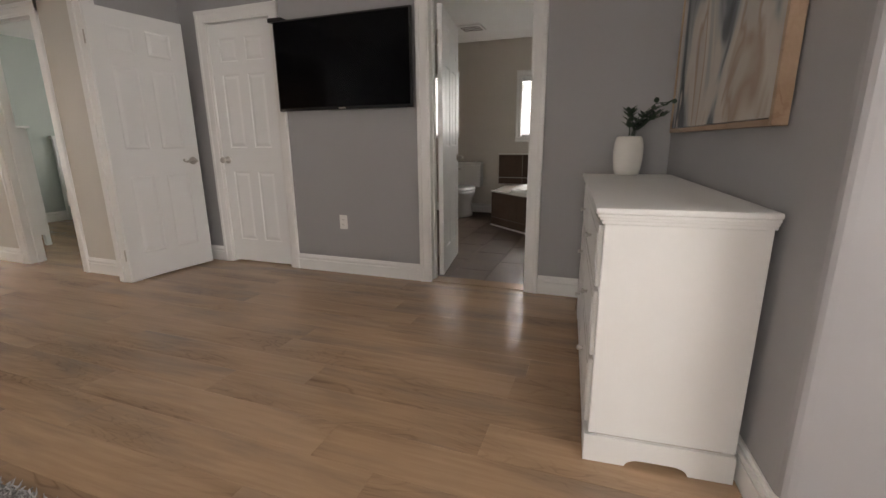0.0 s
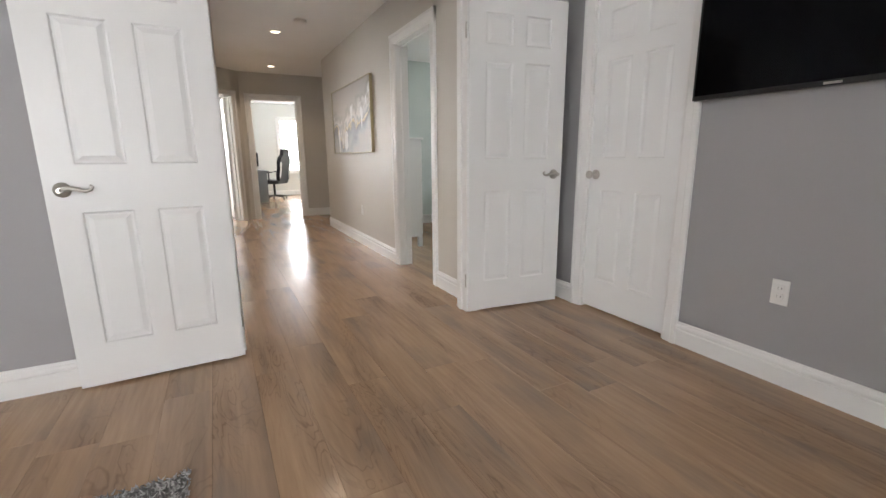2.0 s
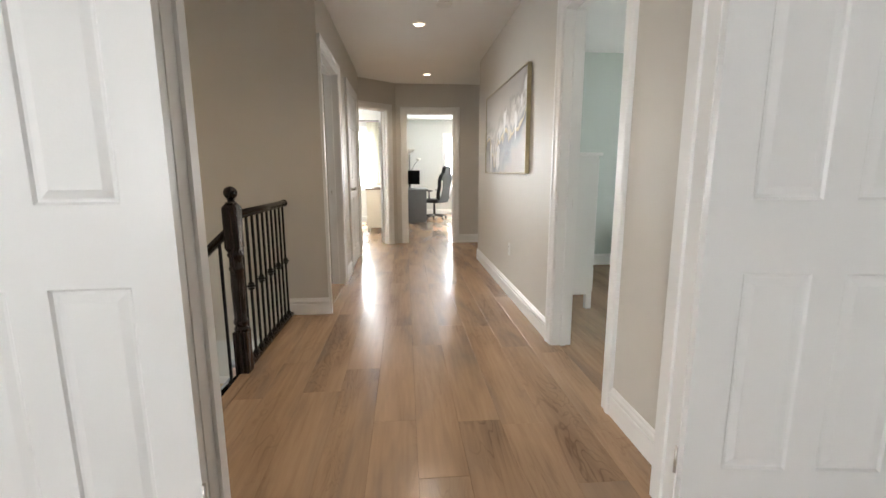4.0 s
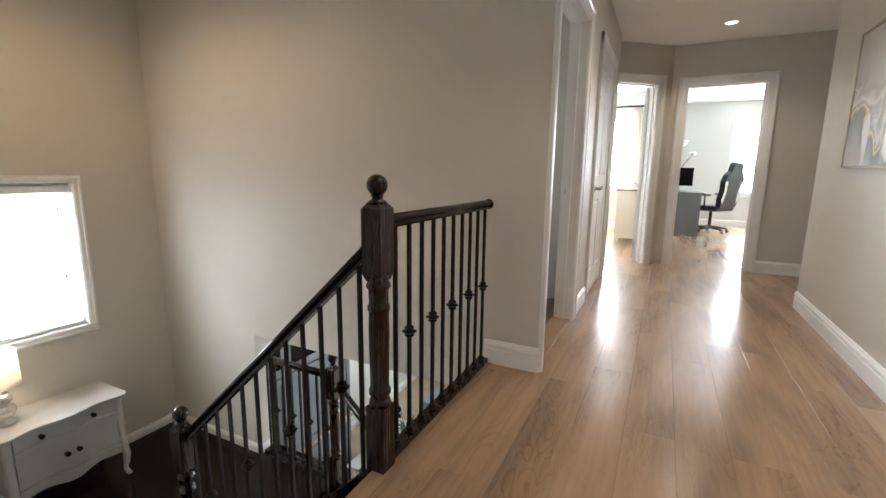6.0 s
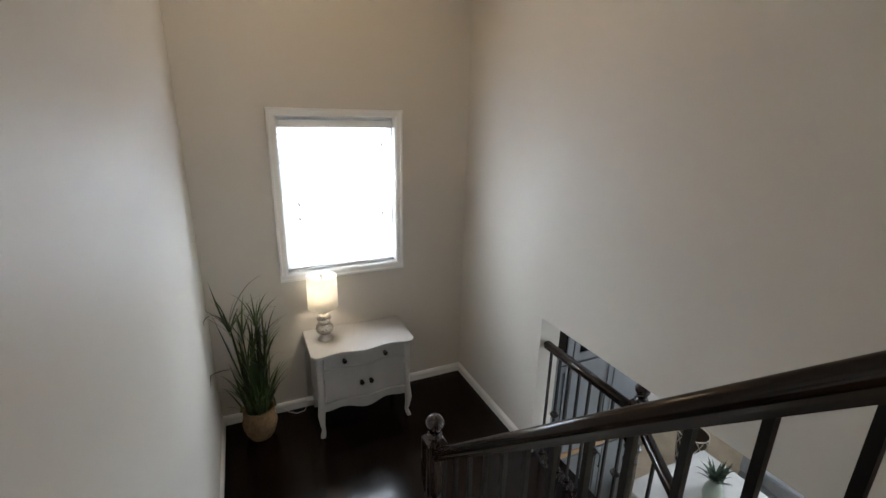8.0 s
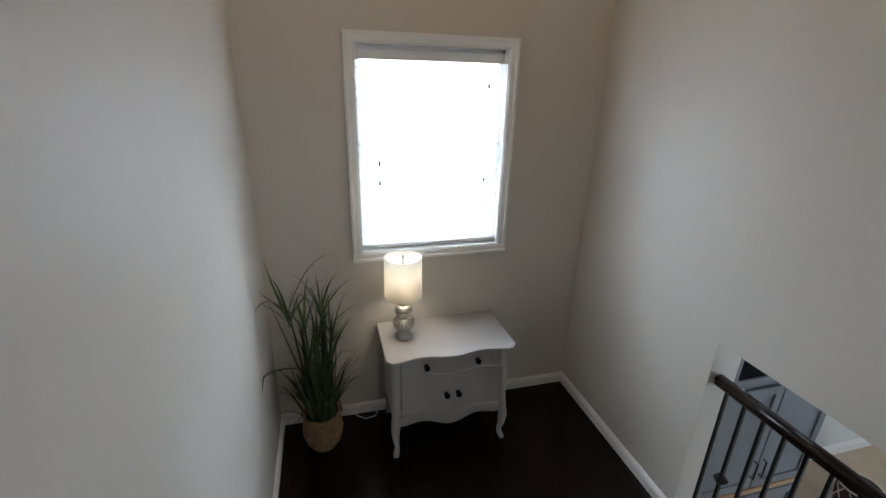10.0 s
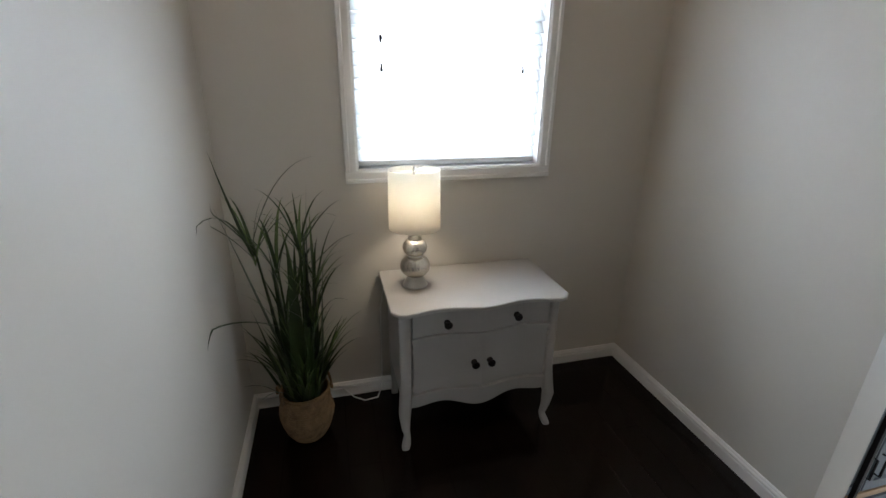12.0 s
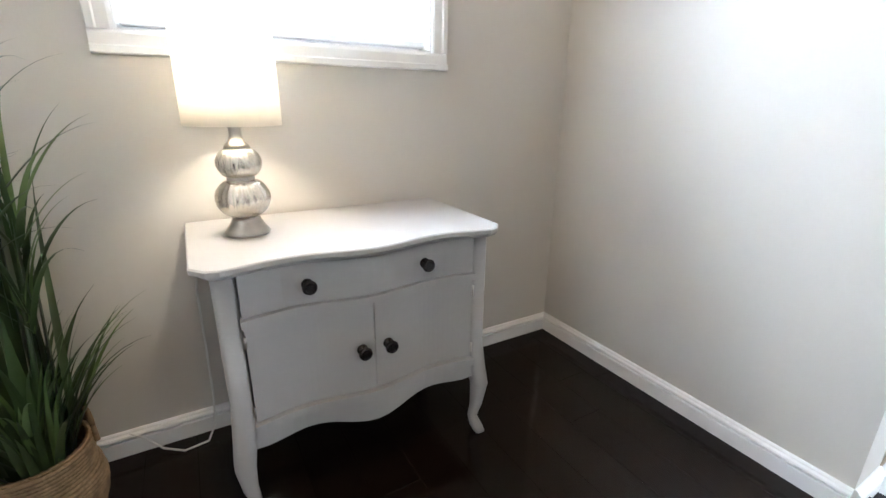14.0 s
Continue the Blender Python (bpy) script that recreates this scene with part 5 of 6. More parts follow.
def poured_canvas():
    """Greige ground; a ragged V of silver, gold and slate paint poured across it, with white runs below."""
    m = bpy.data.materials.new("poured_marble_paint")
    m.use_nodes = True
    n, l = m.node_tree.nodes, m.node_tree.links
    tc, sep = n.new("ShaderNodeTexCoord"), n.new("ShaderNodeSeparateXYZ")
    l.new(tc.outputs["Object"], sep.inputs[0])

    def noise(scale, detail, distort, stretch=(1, 1, 1)):
        mp, nz = n.new("ShaderNodeMapping"), n.new("ShaderNodeTexNoise")
        mp.inputs["Scale"].default_value = stretch
        nz.inputs["Scale"].default_value, nz.inputs["Detail"].default_value, nz.inputs["Distortion"].default_value = scale, detail, distort
        l.new(tc.outputs["Object"], mp.inputs[0])
        l.new(mp.outputs[0], nz.inputs["Vector"])
        return nz.outputs["Fac"]

    def op(kind, a, b, c=0.0):
        x = n.new("ShaderNodeMath")
        x.operation = kind
        for k, v in enumerate((a, b, c)):
            if isinstance(v, (int, float)):
                x.inputs[k].default_value = v
            else:
                l.new(v, x.inputs[k])
        return x.outputs[0]

    def ramp(fac, stops):
        rp = n.new("ShaderNodeValToRGB")
        e = rp.color_ramp.elements
        e[0].position, e[0].color = stops[0][0], (*stops[0][1], 1)
        e[1].position, e[1].color = stops[-1][0], (*stops[-1][1], 1)
        for p, c in stops[1:-1]:
            e.new(p).color = (*c, 1)
        l.new(fac, rp.inputs[0])
        return rp.outputs[0]
    arm = op("ABSOLUTE", op("ADD", sep.outputs["X"], -0.52), 0)
    fall = op("MULTIPLY_ADD", arm, -0.34, op("ADD", sep.outputs["Z"], -0.17))
    warp = op("MULTIPLY_ADD", noise(3.2, 5, 1.1), 0.62, fall)
    ground, slate, gold, silver = (0.42, 0.385, 0.355), (0.24, 0.24, 0.255), (0.44, 0.33, 0.13), (0.62, 0.59, 0.55)
    base = ramp(warp, [(0.06, ground), (0.14, (0.36, 0.35, 0.35)), (0.22, slate), (0.285, (0.17, 0.165, 0.175)), (0.30, gold), (0.325, (0.70, 0.62, 0.46)), (0.345, slate), (0.40, silver), (0.47, (0.33, 0.30, 0.27)), (0.55, ground)])
    run = op("MULTIPLY_ADD", noise(3.0, 2, 0.6, (1.7, 1, 0.9)), 1.0, op("MULTIPLY", op("ABSOLUTE", op("ADD", fall, -0.02), 0), -0.55))
    white = ramp(run, [(0.55, (0, 0, 0)), (0.585, (1, 1, 1))])
    mix = n.new("ShaderNodeMix")
    mix.data_type = "RGBA"
    mix.inputs[7].default_value = (0.74, 0.73, 0.71, 1)
    l.new(white, mix.inputs[0])
    l.new(base, mix.inputs[6])
    b = n["Principled BSDF"]
    l.new(mix.outputs[2], b.inputs["Base Color"])
    b.inputs["Roughness"].default_value = 0.5
    return m


ART_HALL = poured_canvas()
FRAMEW = wood("pale_oak_frame", (0.30, 0.19, 0.12), (0.50, 0.36, 0.25), 0.5, 0)
GOLD = mat("champagne_gold_frame", (0.42, 0.36, 0.22), 0.35, 0.6, var=0.1, scale=20)


def picture(name, label, m, w, h, depth, canvas, frame_mat, fw=0.012):
    e = thing(name, label, "picture", m)
    bm = bmesh.new()
    box(bm, fw + 0.004, -depth + 0.006, fw + 0.004, w - fw - 0.004, -0.004, h - fw - 0.004)
    part("canvas", bm, canvas, e)
    for a in ((0, 0, fw, h), (w - fw, 0, w, h), (fw, 0, w - fw, fw), (fw, h - fw, w - fw, h)):
        bm = bmesh.new()
        box(bm, a[0], -depth, a[1], a[2], -0.003, a[3], 0.0015)
        part("frame_side", bm, frame_mat, e)
    return e


picture("abstract_painting", "abstract dark and beige painting in a pale wooden frame", pose(0.640, 3.03, 1.105, 0, 0, -90 + 4.34) @ pose(0, -0.004, 0), 1.33, 0.80, 0.045, ART_BED, FRAMEW, 0.02)
picture("marble_painting", "grey and gold poured abstract painting in a gold frame", pose(-6.965, YH, 1.10), 1.645, 0.80, 0.036, ART_HALL, GOLD, 0.008)


def shag_rug():
    e = thing("shag_rug", "grey mottled shaggy rug on the bedroom floor", "rug")
    x0, x1, y0, y1 = -2.27, 0.2, -1.2, 0.825
    base = mat("rug_backing", (0.16, 0.155, 0.15), 0.95, var=0.2, scale=40)
    bm = bmesh.new()
    box(bm, x0 + 0.01, y0, 0.0005, x1, y1 - 0.01, 0.012)
    part("backing", bm, base, e)
    yarn = bpy.data.materials.new("mottled_grey_yarn")
    yarn.use_nodes = True
    n, l = yarn.node_tree.nodes, yarn.node_tree.links
    g, rp = n.new("ShaderNodeNewGeometry"), n.new("ShaderNodeValToRGB")
    rp.color_ramp.elements[0].color, rp.color_ramp.elements[1].color = (0.13, 0.127, 0.125, 1), (0.50, 0.485, 0.47, 1)
    l.new(g.outputs["Random Per Island"], rp.inputs[0])
    l.new(rp.outputs[0], n["Principled BSDF"].inputs["Base Color"])
    n["Principled BSDF"].inputs["Roughness"].default_value = 0.9
    rr = np.random.RandomState(5)
    N = 62000
    px, py = rr.uniform(x0, x1, N), rr.uniform(y0, y1, N)
    keep = py > -0.7
    px, py = px[keep], py[keep]
    N = len(px)
    an, ln, ht = rr.uniform(0, 2 * np.pi, N), rr.uniform(0.006, 0.022, N), rr.uniform(0.016, 0.03, N)
    w = 0.0033
    dx, dy = np.cos(an), np.sin(an)
    v = np.zeros((N, 5, 3))
    for k, (s, t) in enumerate(((-1, -1), (1, -1), (1, 1), (-1, 1))):
        v[:, k] = np.stack([px + w * (s * dx - t * dy), py + w * (s * dy + t * dx), np.full(N, 0.011)], 1)
    v[:, 4] = np.stack([px + dx * ln, py + dy * ln, ht], 1)
    f = (np.arange(N)[:, None, None] * 5 + np.array([[0, 1, 4], [1, 2, 4], [2, 3, 4], [3, 0, 4]])[None]).reshape(-1, 3)
    me = bpy.data.meshes.new("pile")
    me.from_pydata(v.reshape(-1, 3).tolist(), [], f.tolist())
    me.materials.append(yarn)
    o = new("pile", me)
    o.parent = e
    tagged(o, kind="stuff")


shag_rug()

# ---- hall fittings ----
LAMPLENS = mat("lit_downlight_lens", (1, 1, 1), 0.4, emit=((1.0, 0.86, 0.66), 6.0))
for x, y in ((-6.30, 1.77), (-8.34, 1.945), (-4.5, 1.75)):
    e = thing("downlight", "lit round recessed downlight in the ceiling", "light", pose(x, y, H), "hall downlights")
    bm = bmesh.new()
    lathe(bm, [(0.062, -0.0005), (0.060, -0.006), (0.046, -0.008), (0.044, -0.002)], 32)
    part("trim_ring", bm, WHITEPL, e)
    bm = bmesh.new()
    lathe(bm, [(0.043, -0.0088), (0.02, -0.0098)], 28)
    part("lens", bm, LAMPLENS, e)
e = thing("smoke_detector", "white round smoke detector on the ceiling", "detector", pose(-5.77, 1.95, H))
bm = bmesh.new()
lathe(bm, [(0.066, -0.0005), (0.066, -0.012), (0.058, -0.03), (0.035, -0.036), (0.01, -0.038)], 32)
part("body", bm, WHITEPL, e)
bm = bmesh.new()
lathe(bm, [(0.061, -0.0145), (0.0635, -0.018), (0.060, -0.021)], 32)
part("vent_ring", bm, SEAM, e)
for x, y, z, f in ((-4.660, YH + 0.075, 0.92, "+x"), (-6.388, 0.925, 0.925, "+x")):
    bm = bmesh.new()
    box(bm, -0.014, -0.003, -0.028, 0.014, -0.0003, 0.028, 0.001)
    box(bm, -0.020, -0.004, -0.012, -0.014, -0.0003, 0.012)
    tagged(obj("strike_plate", bm, NICKEL, frame_of(x, y, z, f)), "brushed nickel strike plate on the white door jamb", "strike plate", "strike plates")

# ---- ensuite ----
PORC = mat("white_porcelain", (0.82, 0.82, 0.80), 0.12, var=0.02)
CHROME = mat("chrome", (0.7, 0.7, 0.7), 0.08, 1.0, var=0.02)


def toilet(m):
    """Tank against the wall at y 0, bowl towards -y."""
    e = thing("toilet", "white porcelain two-piece toilet with its lid shut", "toilet", m)
    bm = bmesh.new()
    box(bm, -0.20, -0.20, 0.40, 0.20, -0.015, 0.73, 0.02)
    part("tank", bm, PORC, e)
    bm = bmesh.new()
    box(bm, -0.21, -0.21, 0.731, 0.21, -0.01, 0.765, 0.01)
    part("tank_lid", bm, PORC, e)

    def oval(bm, rings):
        prev = None
        for z, rx, ry, cy in rings:
            ring = [bm.verts.new((rx * math.cos(2 * math.pi * i / 28), cy + ry * math.sin(2 * math.pi * i / 28), z)) for i in range(28)]
            if prev:
                for i in range(28):
                    bm.faces.new((prev[i], prev[(i + 1) % 28], ring[(i + 1) % 28], ring[i])).smooth = True
            else:
                bm.faces.new(ring[::-1])
            prev = ring
        bm.faces.new(prev)
    bm = bmesh.new()
    oval(bm, [(0.0, 0.12, 0.24, -0.36), (0.03, 0.115, 0.235, -0.36), (0.16, 0.10, 0.19, -0.36), (0.26, 0.13, 0.23, -0.40), (0.34, 0.175, 0.27, -0.44), (0.39, 0.185, 0.285, -0.455)])
    part("bowl", bm, PORC, e)
    bm = bmesh.new()
    oval(bm, [(0.392, 0.185, 0.285, -0.46), (0.41, 0.188, 0.288, -0.46), (0.43, 0.18, 0.28, -0.46), (0.436, 0.16, 0.26, -0.46)])
    part("seat_lid", bm, PORC, e)
    bm = bmesh.new()
    tube(bm, [(-0.15, -0.205, 0.67), (-0.15, -0.222, 0.67), (-0.09, -0.224, 0.665)], 0.007, 8)
    part("flush_lever", bm, CHROME, e)


toilet(pose(-1.65, 6.70, 0))
tub = thing("corner_bathtub", "white bathtub set in a dark brown tiled surround", "bathtub")
A, B, Cc = (-1.08, 5.72), (-0.30, 5.02), (0.898, 5.02)
bm = bmesh.new()
prism(bm, [(-1.08, 6.695), A, B, Cc, (0.898, 6.695)], "z", 0.0005, 0.44)
part("surround", bm, GROUT, tub)


def tiles_on(p, q, z0, z1, parent, tw=0.30, th=0.24):
    p, q = Vector((*p, 0)), Vector((*q, 0))
    ln = (q - p).length
    k = max(1, round(ln / tw))
    rows = max(1, round((z1 - z0) / th))
    a = math.degrees(math.atan2(q.y - p.y, q.x - p.x))
    bm = bmesh.new()
    w, h = ln / k, (z1 - z0) / rows
    box(bm, 0.002, -0.008, 0.002, w - 0.002, 0, h - 0.002, 0.0015)
    first = part("tile", bm, TILE, parent)
    for i in range(k):
        for j in range(rows):
            o = first if i == j == 0 else first.copy()
            if i or j:
                scene.collection.objects.link(o)
                o.parent = parent
            o.matrix_basis = pose(p.x, p.y, z0 + h * j, 0, 0, a) @ pose(w * i, 0, 0)


tiles_on(A, B, 0.02, 0.11, tub, 0.52, 0.09)
tiles_on(A, B, 0.115, 0.432, tub, 0.52, 0.40)
tiles_on(B, Cc, 0.02, 0.432, tub, 0.52, 0.40)
tiles_on((-1.22, 6.695), (0.89, 6.695), 0.445, 0.535, tub, 0.36, 0.09)
tiles_on((-1.22, 6.695), (0.89, 6.695), 0.54, 0.87, tub, 0.36, 0.33)
d = Vector((B[0] - A[0], B[1] - A[1])).normalized()
nrm = Vector((d.y, -d.x)) * 0.018
for z0, z1 in ((0.0, 0.016), (0.434, 0.45)):
    bm = bmesh.new()
    prism(bm, [(A[0] + nrm.x, A[1] + nrm.y), (B[0] + nrm.x, B[1] + nrm.y), (B[0], B[1]), (A[0], A[1])], "z", z0, z1)
    part("edge_strip", bm, TRIM, tub)
bm = bmesh.new()
box(bm, -1.225, 6.678, 0.872, 0.89, 6.698, 0.886)
part("edge_strip", bm, TRIM, tub)
bm = bmesh.new()
rings = []
for z, s, in ((0.441, 1.0), (0.475, 1.0), (0.49, 0.97), (0.49, 0.86), (0.45, 0.82), (0.25, 0.72)):
    rings.append([bm.verts.new((-0.05 + s * 0.78 * math.copysign(abs(math.cos(t)) ** 0.6, math.cos(t)), 5.86 + s * 0.62 * math.copysign(abs(math.sin(t)) ** 0.6, math.sin(t)), z)) for t in [2 * math.pi * i / 40 for i in range(40)]])
for a, b in zip(rings, rings[1:]):
    for i in range(40):
        bm.faces.new((a[i], a[(i + 1) % 40], b[(i + 1) % 40], b[i])).smooth = True
bm.faces.new(rings[-1])
part("basin", bm, PORC, tub)
bm = bmesh.new()
tube(bm, [(-0.42, 5.47, 0.49), (-0.42, 5.47, 0.55), (-0.40, 5.51, 0.575), (-0.36, 5.59, 0.565)], 0.014, 10)
tube(bm, [(-0.52, 5.57, 0.49), (-0.52, 5.57, 0.54)], 0.018, 10)
tube(bm, [(-0.30, 5.39, 0.49), (-0.30, 5.39, 0.54)], 0.018, 10)
part("faucet", bm, CHROME, tub)
e = thing("exhaust_fan", "white ceiling exhaust fan grille", "fan", pose(-1.42, 5.9, H))
bm = bmesh.new()
box(bm, -0.15, -0.15, -0.018, 0.15, 0.15, -0.0005, 0.006)
part("grille", bm, WHITEPL, e)
for i in range(7):
    bm = bmesh.new()
    box(bm, -0.12, -0.11 + i * 0.034, -0.0195, 0.12, -0.098 + i * 0.034, -0.0178)
    part("slot", bm, SEAM, e)

# ---- green bedroom ----
def white_bed():
    e = thing("bed", "white wooden bed with an open panel headboard and dark bedding", "bed")
    x0, x1, y0, y1 = -7.075, -5.05, 4.26, 5.72
    for y in (y0, y1 - 0.06):
        bm = bmesh.new()
        box(bm, x0, y, 0, x0 + 0.05, y + 0.06, 1.15, 0.004)
        part("headboard_post", bm, DRW, e)
        bm = bmesh.new()
        box(bm, x1 - 0.05, y, 0, x1, y + 0.06, 0.50, 0.004)
        part("footboard_post", bm, DRW, e)
    for z0, z1, nm in ((1.15, 1.19, "headboard_cap"), (0.86, 0.92, "headboard_rail"), (1.09, 1.149, "headboard_rail")):
        bm = bmesh.new()
        box(bm, x0 - 0.008, y0 - (0.02 if "cap" in nm else -0.06), z0, x0 + (0.065 if "cap" in nm else 0.035), y1 + (0.02 if "cap" in nm else -0.06), z1, 0.004)
        part(nm, bm, DRW, e)
    for k in range(1, 4):
        y = y0 + 0.06 + (y1 - y0 - 0.12) * k / 4
        bm = bmesh.new()
        box(bm, x0 + 0.005, y - 0.025, 0.92, x0 + 0.033, y + 0.025, 1.09)
        part("headboard_slat", bm, DRW, e)
    bm = bmesh.new()
    box(bm, x0 + 0.008, y0 + 0.06, 0.30, x0 + 0.03, y1 - 0.06, 0.86)
    part("headboard_panel", bm, DRW, e)
    for y in (y0 + 0.005, y1 - 0.035):
        bm = bmesh.new()
        box(bm, x0 + 0.05, y, 0.20, x1 - 0.05, y + 0.03, 0.40, 0.004)
        part("side_rail", bm, DRW, e)
    bm = bmesh.new()
    box(bm, x1 - 0.04, y0 + 0.06, 0.2, x1 - 0.015, y1 - 0.06, 0.46, 0.004)
    part("footboard", bm, DRW, e)
    bm = bmesh.new()
    box(bm, x0 + 0.06, y0 + 0.04, 0.30, x1 - 0.06, y1 - 0.04, 0.53, 0.05)
    part("mattress", bm, mat("charcoal_bedding", (0.05, 0.05, 0.058), 0.9, var=0.3, scale=9, bump=0.3, bscale=50), e, "charcoal grey bedding")


def cushion(name, label, m, w, h, t, material):
    bm = bmesh.new()
    n = 10
    top = [[bm.verts.new((w * (i / n - 0.5), s * t * (max(0, 1 - (2 * i / n - 1) ** 4) * max(0, 1 - (2 * j / n - 1) ** 4)) ** 0.5, h * j / n)) for j in range(n + 1)] for s in (1,) for i in range(n + 1)]
    bot = [[bm.verts.new((v.co.x, -v.co.y, v.co.z)) for v in col] for col in top]
    for g in (top, bot):
        for i in range(n):
            for j in range(n):
                bm.faces.new((g[i][j], g[i + 1][j], g[i + 1][j + 1], g[i][j + 1])).smooth = True
    bmesh.ops.remove_doubles(bm, verts=bm.verts, dist=1e-4)
    return tagged(obj(name, bm, material, m), label, "pillow", "bed pillows")


white_bed()
GREYC = mat("grey_cotton", (0.36, 0.34, 0.33), 0.9, var=0.2, scale=14, bump=0.3, bscale=60)
cushion("pillow", "grey patterned square pillow against the white headboard", pose(-6.90, 4.70, 0.515, 0, -14, 90), 0.38, 0.36, 0.06, GREYC)
cushion("pillow", "grey patterned square pillow against the white headboard", pose(-6.88, 5.14, 0.515, 0, -14, 90), 0.38, 0.36, 0.06, GREYC)
cushion("pillow", "small pale pillow lying on the dark bedding", pose(-6.60, 4.85, 0.515, 0, -40, 80), 0.34, 0.24, 0.06, mat("pale_cotton", (0.55, 0.52, 0.49), 0.9, var=0.1, scale=14, bump=0.3, bscale=60))
picture("framed_print", "white print in a thick black frame", pose(-7.1, 4.60, 1.33, 0, 0, 90), 0.46, 0.62, 0.03, mat("white_print_paper", (0.75, 0.75, 0.74), 0.5, var=0.05), BLACKPL, 0.03)
chest = thing("tall_chest", "tall white chest of drawers on short legs", "chest of drawers")
bm = bmesh.new()
box(bm, -6.18, YH + 0.15, 0.12, -5.40, 3.13, 1.235, 0.003)
part("body", bm, DRW, chest)
bm = bmesh.new()
box(bm, -6.20, YH + 0.14, 1.236, -5.38, 3.155, 1.26, 0.004)
part("top", bm, DRW, chest)
for x in (-6.18, -5.445):
    for y in (YH + 0.15, 3.085):
        bm = bmesh.new()
        box(bm, x, y, 0, x + 0.045, y + 0.045, 0.119)
        part("leg", bm, DRW, chest)
for k in range(5):
    bm = bmesh.new()
    box(bm, -6.16, 3.13, 0.14 + 0.216 * k, -5.42, 3.146, 0.345 + 0.216 * k, 0.003)
    d = part("drawer", bm, DRW, chest)
    for kx in (-6.0, -5.58):
        bm = bmesh.new()
        ball(bm, (kx, 3.158, 0.245 + 0.216 * k), 0.014, 12)
        part("knob", bm, NICKEL, d)

# ---- office ----
DESKG = mat("grey_laminate", (0.14, 0.145, 0.155), 0.45, var=0.08, scale=8)
desk = thing("desk", "dark grey laminate desk with a panel side", "desk")
DM = pose(-11.93, 1.42, 0)
for nm, a in (("top", (-1.3, -0.06, 0.72, 0.04, 0.72, 0.75)), ("side_panel", (-0.03, -0.03, 0.0, 0.0, 0.68, 0.719)), ("side_panel", (-1.28, -0.03, 0.0, -1.25, 0.68, 0.719)), ("modesty_panel", (-1.25, -0.03, 0.25, -0.03, -0.01, 0.719))):
    bm = bmesh.new()
    box(bm, *a, 0.003)
    part(nm, bm, DESKG, desk, at=DM)
mon = thing("monitor", "black computer monitor on the desk", "monitor", pose(-12.35, 1.72, 0.7505, 0, 0, 60))
bm = bmesh.new()
box(bm, -0.12, -0.09, 0, 0.12, 0.09, 0.012, 0.004)
part("foot", bm, BLACKPL, mon)
bm = bmesh.new()
box(bm, -0.02, 0.02, 0.011, 0.02, 0.04, 0.3)
part("stem", bm, BLACKPL, mon)
bm = bmesh.new()
box(bm, -0.27, -0.01, 0.10, 0.27, 0.02, 0.42, 0.006)
part("screen", bm, SCREEN, mon)


def gaming_chair(m):
    e = thing("gaming_chair", "black and white gaming chair on a castor base", "chair", m)
    wht = mat("white_leatherette", (0.6, 0.6, 0.6), 0.4, var=0.05)
    blk = mat("black_leatherette", (0.006, 0.006, 0.007), 0.4, var=0.2, bump=0.1, bscale=90)
    for k in range(5):
        a = 2 * math.pi * k / 5
        bm = bmesh.new()
        tube(bm, [(0, 0, 0.10), (0.18 * math.cos(a), 0.18 * math.sin(a), 0.085), (0.31 * math.cos(a), 0.31 * math.sin(a), 0.065)], 0.02, 8, [0.03, 0.022, 0.016])
        spoke = part("base_spoke", bm, BLACKPL, e)
        bm = bmesh.new()
        ball(bm, (0.31 * math.cos(a), 0.31 * math.sin(a), 0.03), 0.03, 14)
        part("castor", bm, BLACKPL, spoke)
    bm = bmesh.new()
    tube(bm, [(0, 0, 0.09), (0, 0, 0.40)], 0.028, 12)
    part("gas_lift", bm, BLACKPL, e)
    bm = bmesh.new()
    box(bm, -0.27, -0.26, 0.40, 0.27, 0.26, 0.50, 0.04)
    part("seat", bm, blk, e)
    bm = bmesh.new()
    pts = [(-0.22, 0.48), (-0.26, 0.62), (-0.24, 0.78), (-0.28, 0.95), (-0.24, 1.06), (-0.15, 1.12), (-0.14, 1.24), (-0.08, 1.28), (0.08, 1.28), (0.14, 1.24), (0.15, 1.12), (0.24, 1.06), (0.28, 0.95), (0.24, 0.78), (0.26, 0.62), (0.22, 0.48)]
    vs = prism(bm, pts, "y", 0.20, 0.29)
    bmesh.ops.transform(bm, matrix=Matrix.Translation((0, 0.24, 0.48)) @ Matrix.Rotation(radians(-9), 4, "X") @ Matrix.Translation((0, -0.24, -0.48)), verts=bm.verts)
    back = part("backrest", bm, blk, e)
    for s in (-1, 1):
        bm = bmesh.new()
        prism(bm, [(s * 0.20, 0.55), (s * 0.255, 0.62), (s * 0.235, 0.78), (s * 0.272, 0.95), (s * 0.20, 0.95), (s * 0.17, 0.75)], "y", 0.19, 0.293)
        bmesh.ops.transform(bm, matrix=Matrix.Translation((0, 0.24, 0.48)) @ Matrix.Rotation(radians(-9), 4, "X") @ Matrix.Translation((0, -0.24, -0.48)), verts=bm.verts)
        part("side_bolster", bm, wht, back, "white side panel")
        bm = bmesh.new()
        tube(bm, [(s * 0.25, 0.05, 0.45), (s * 0.31, 0.05, 0.50), (s * 0.31, 0.05, 0.68)], 0.016, 8)
        arm = part("armrest", bm, BLACKPL, e)
        bm = bmesh.new()
        box(bm, s * 0.31 - 0.045, -0.14, 0.68, s * 0.31 + 0.045, 0.14, 0.71, 0.012)
        part("arm_pad", bm, blk, arm)
    return e


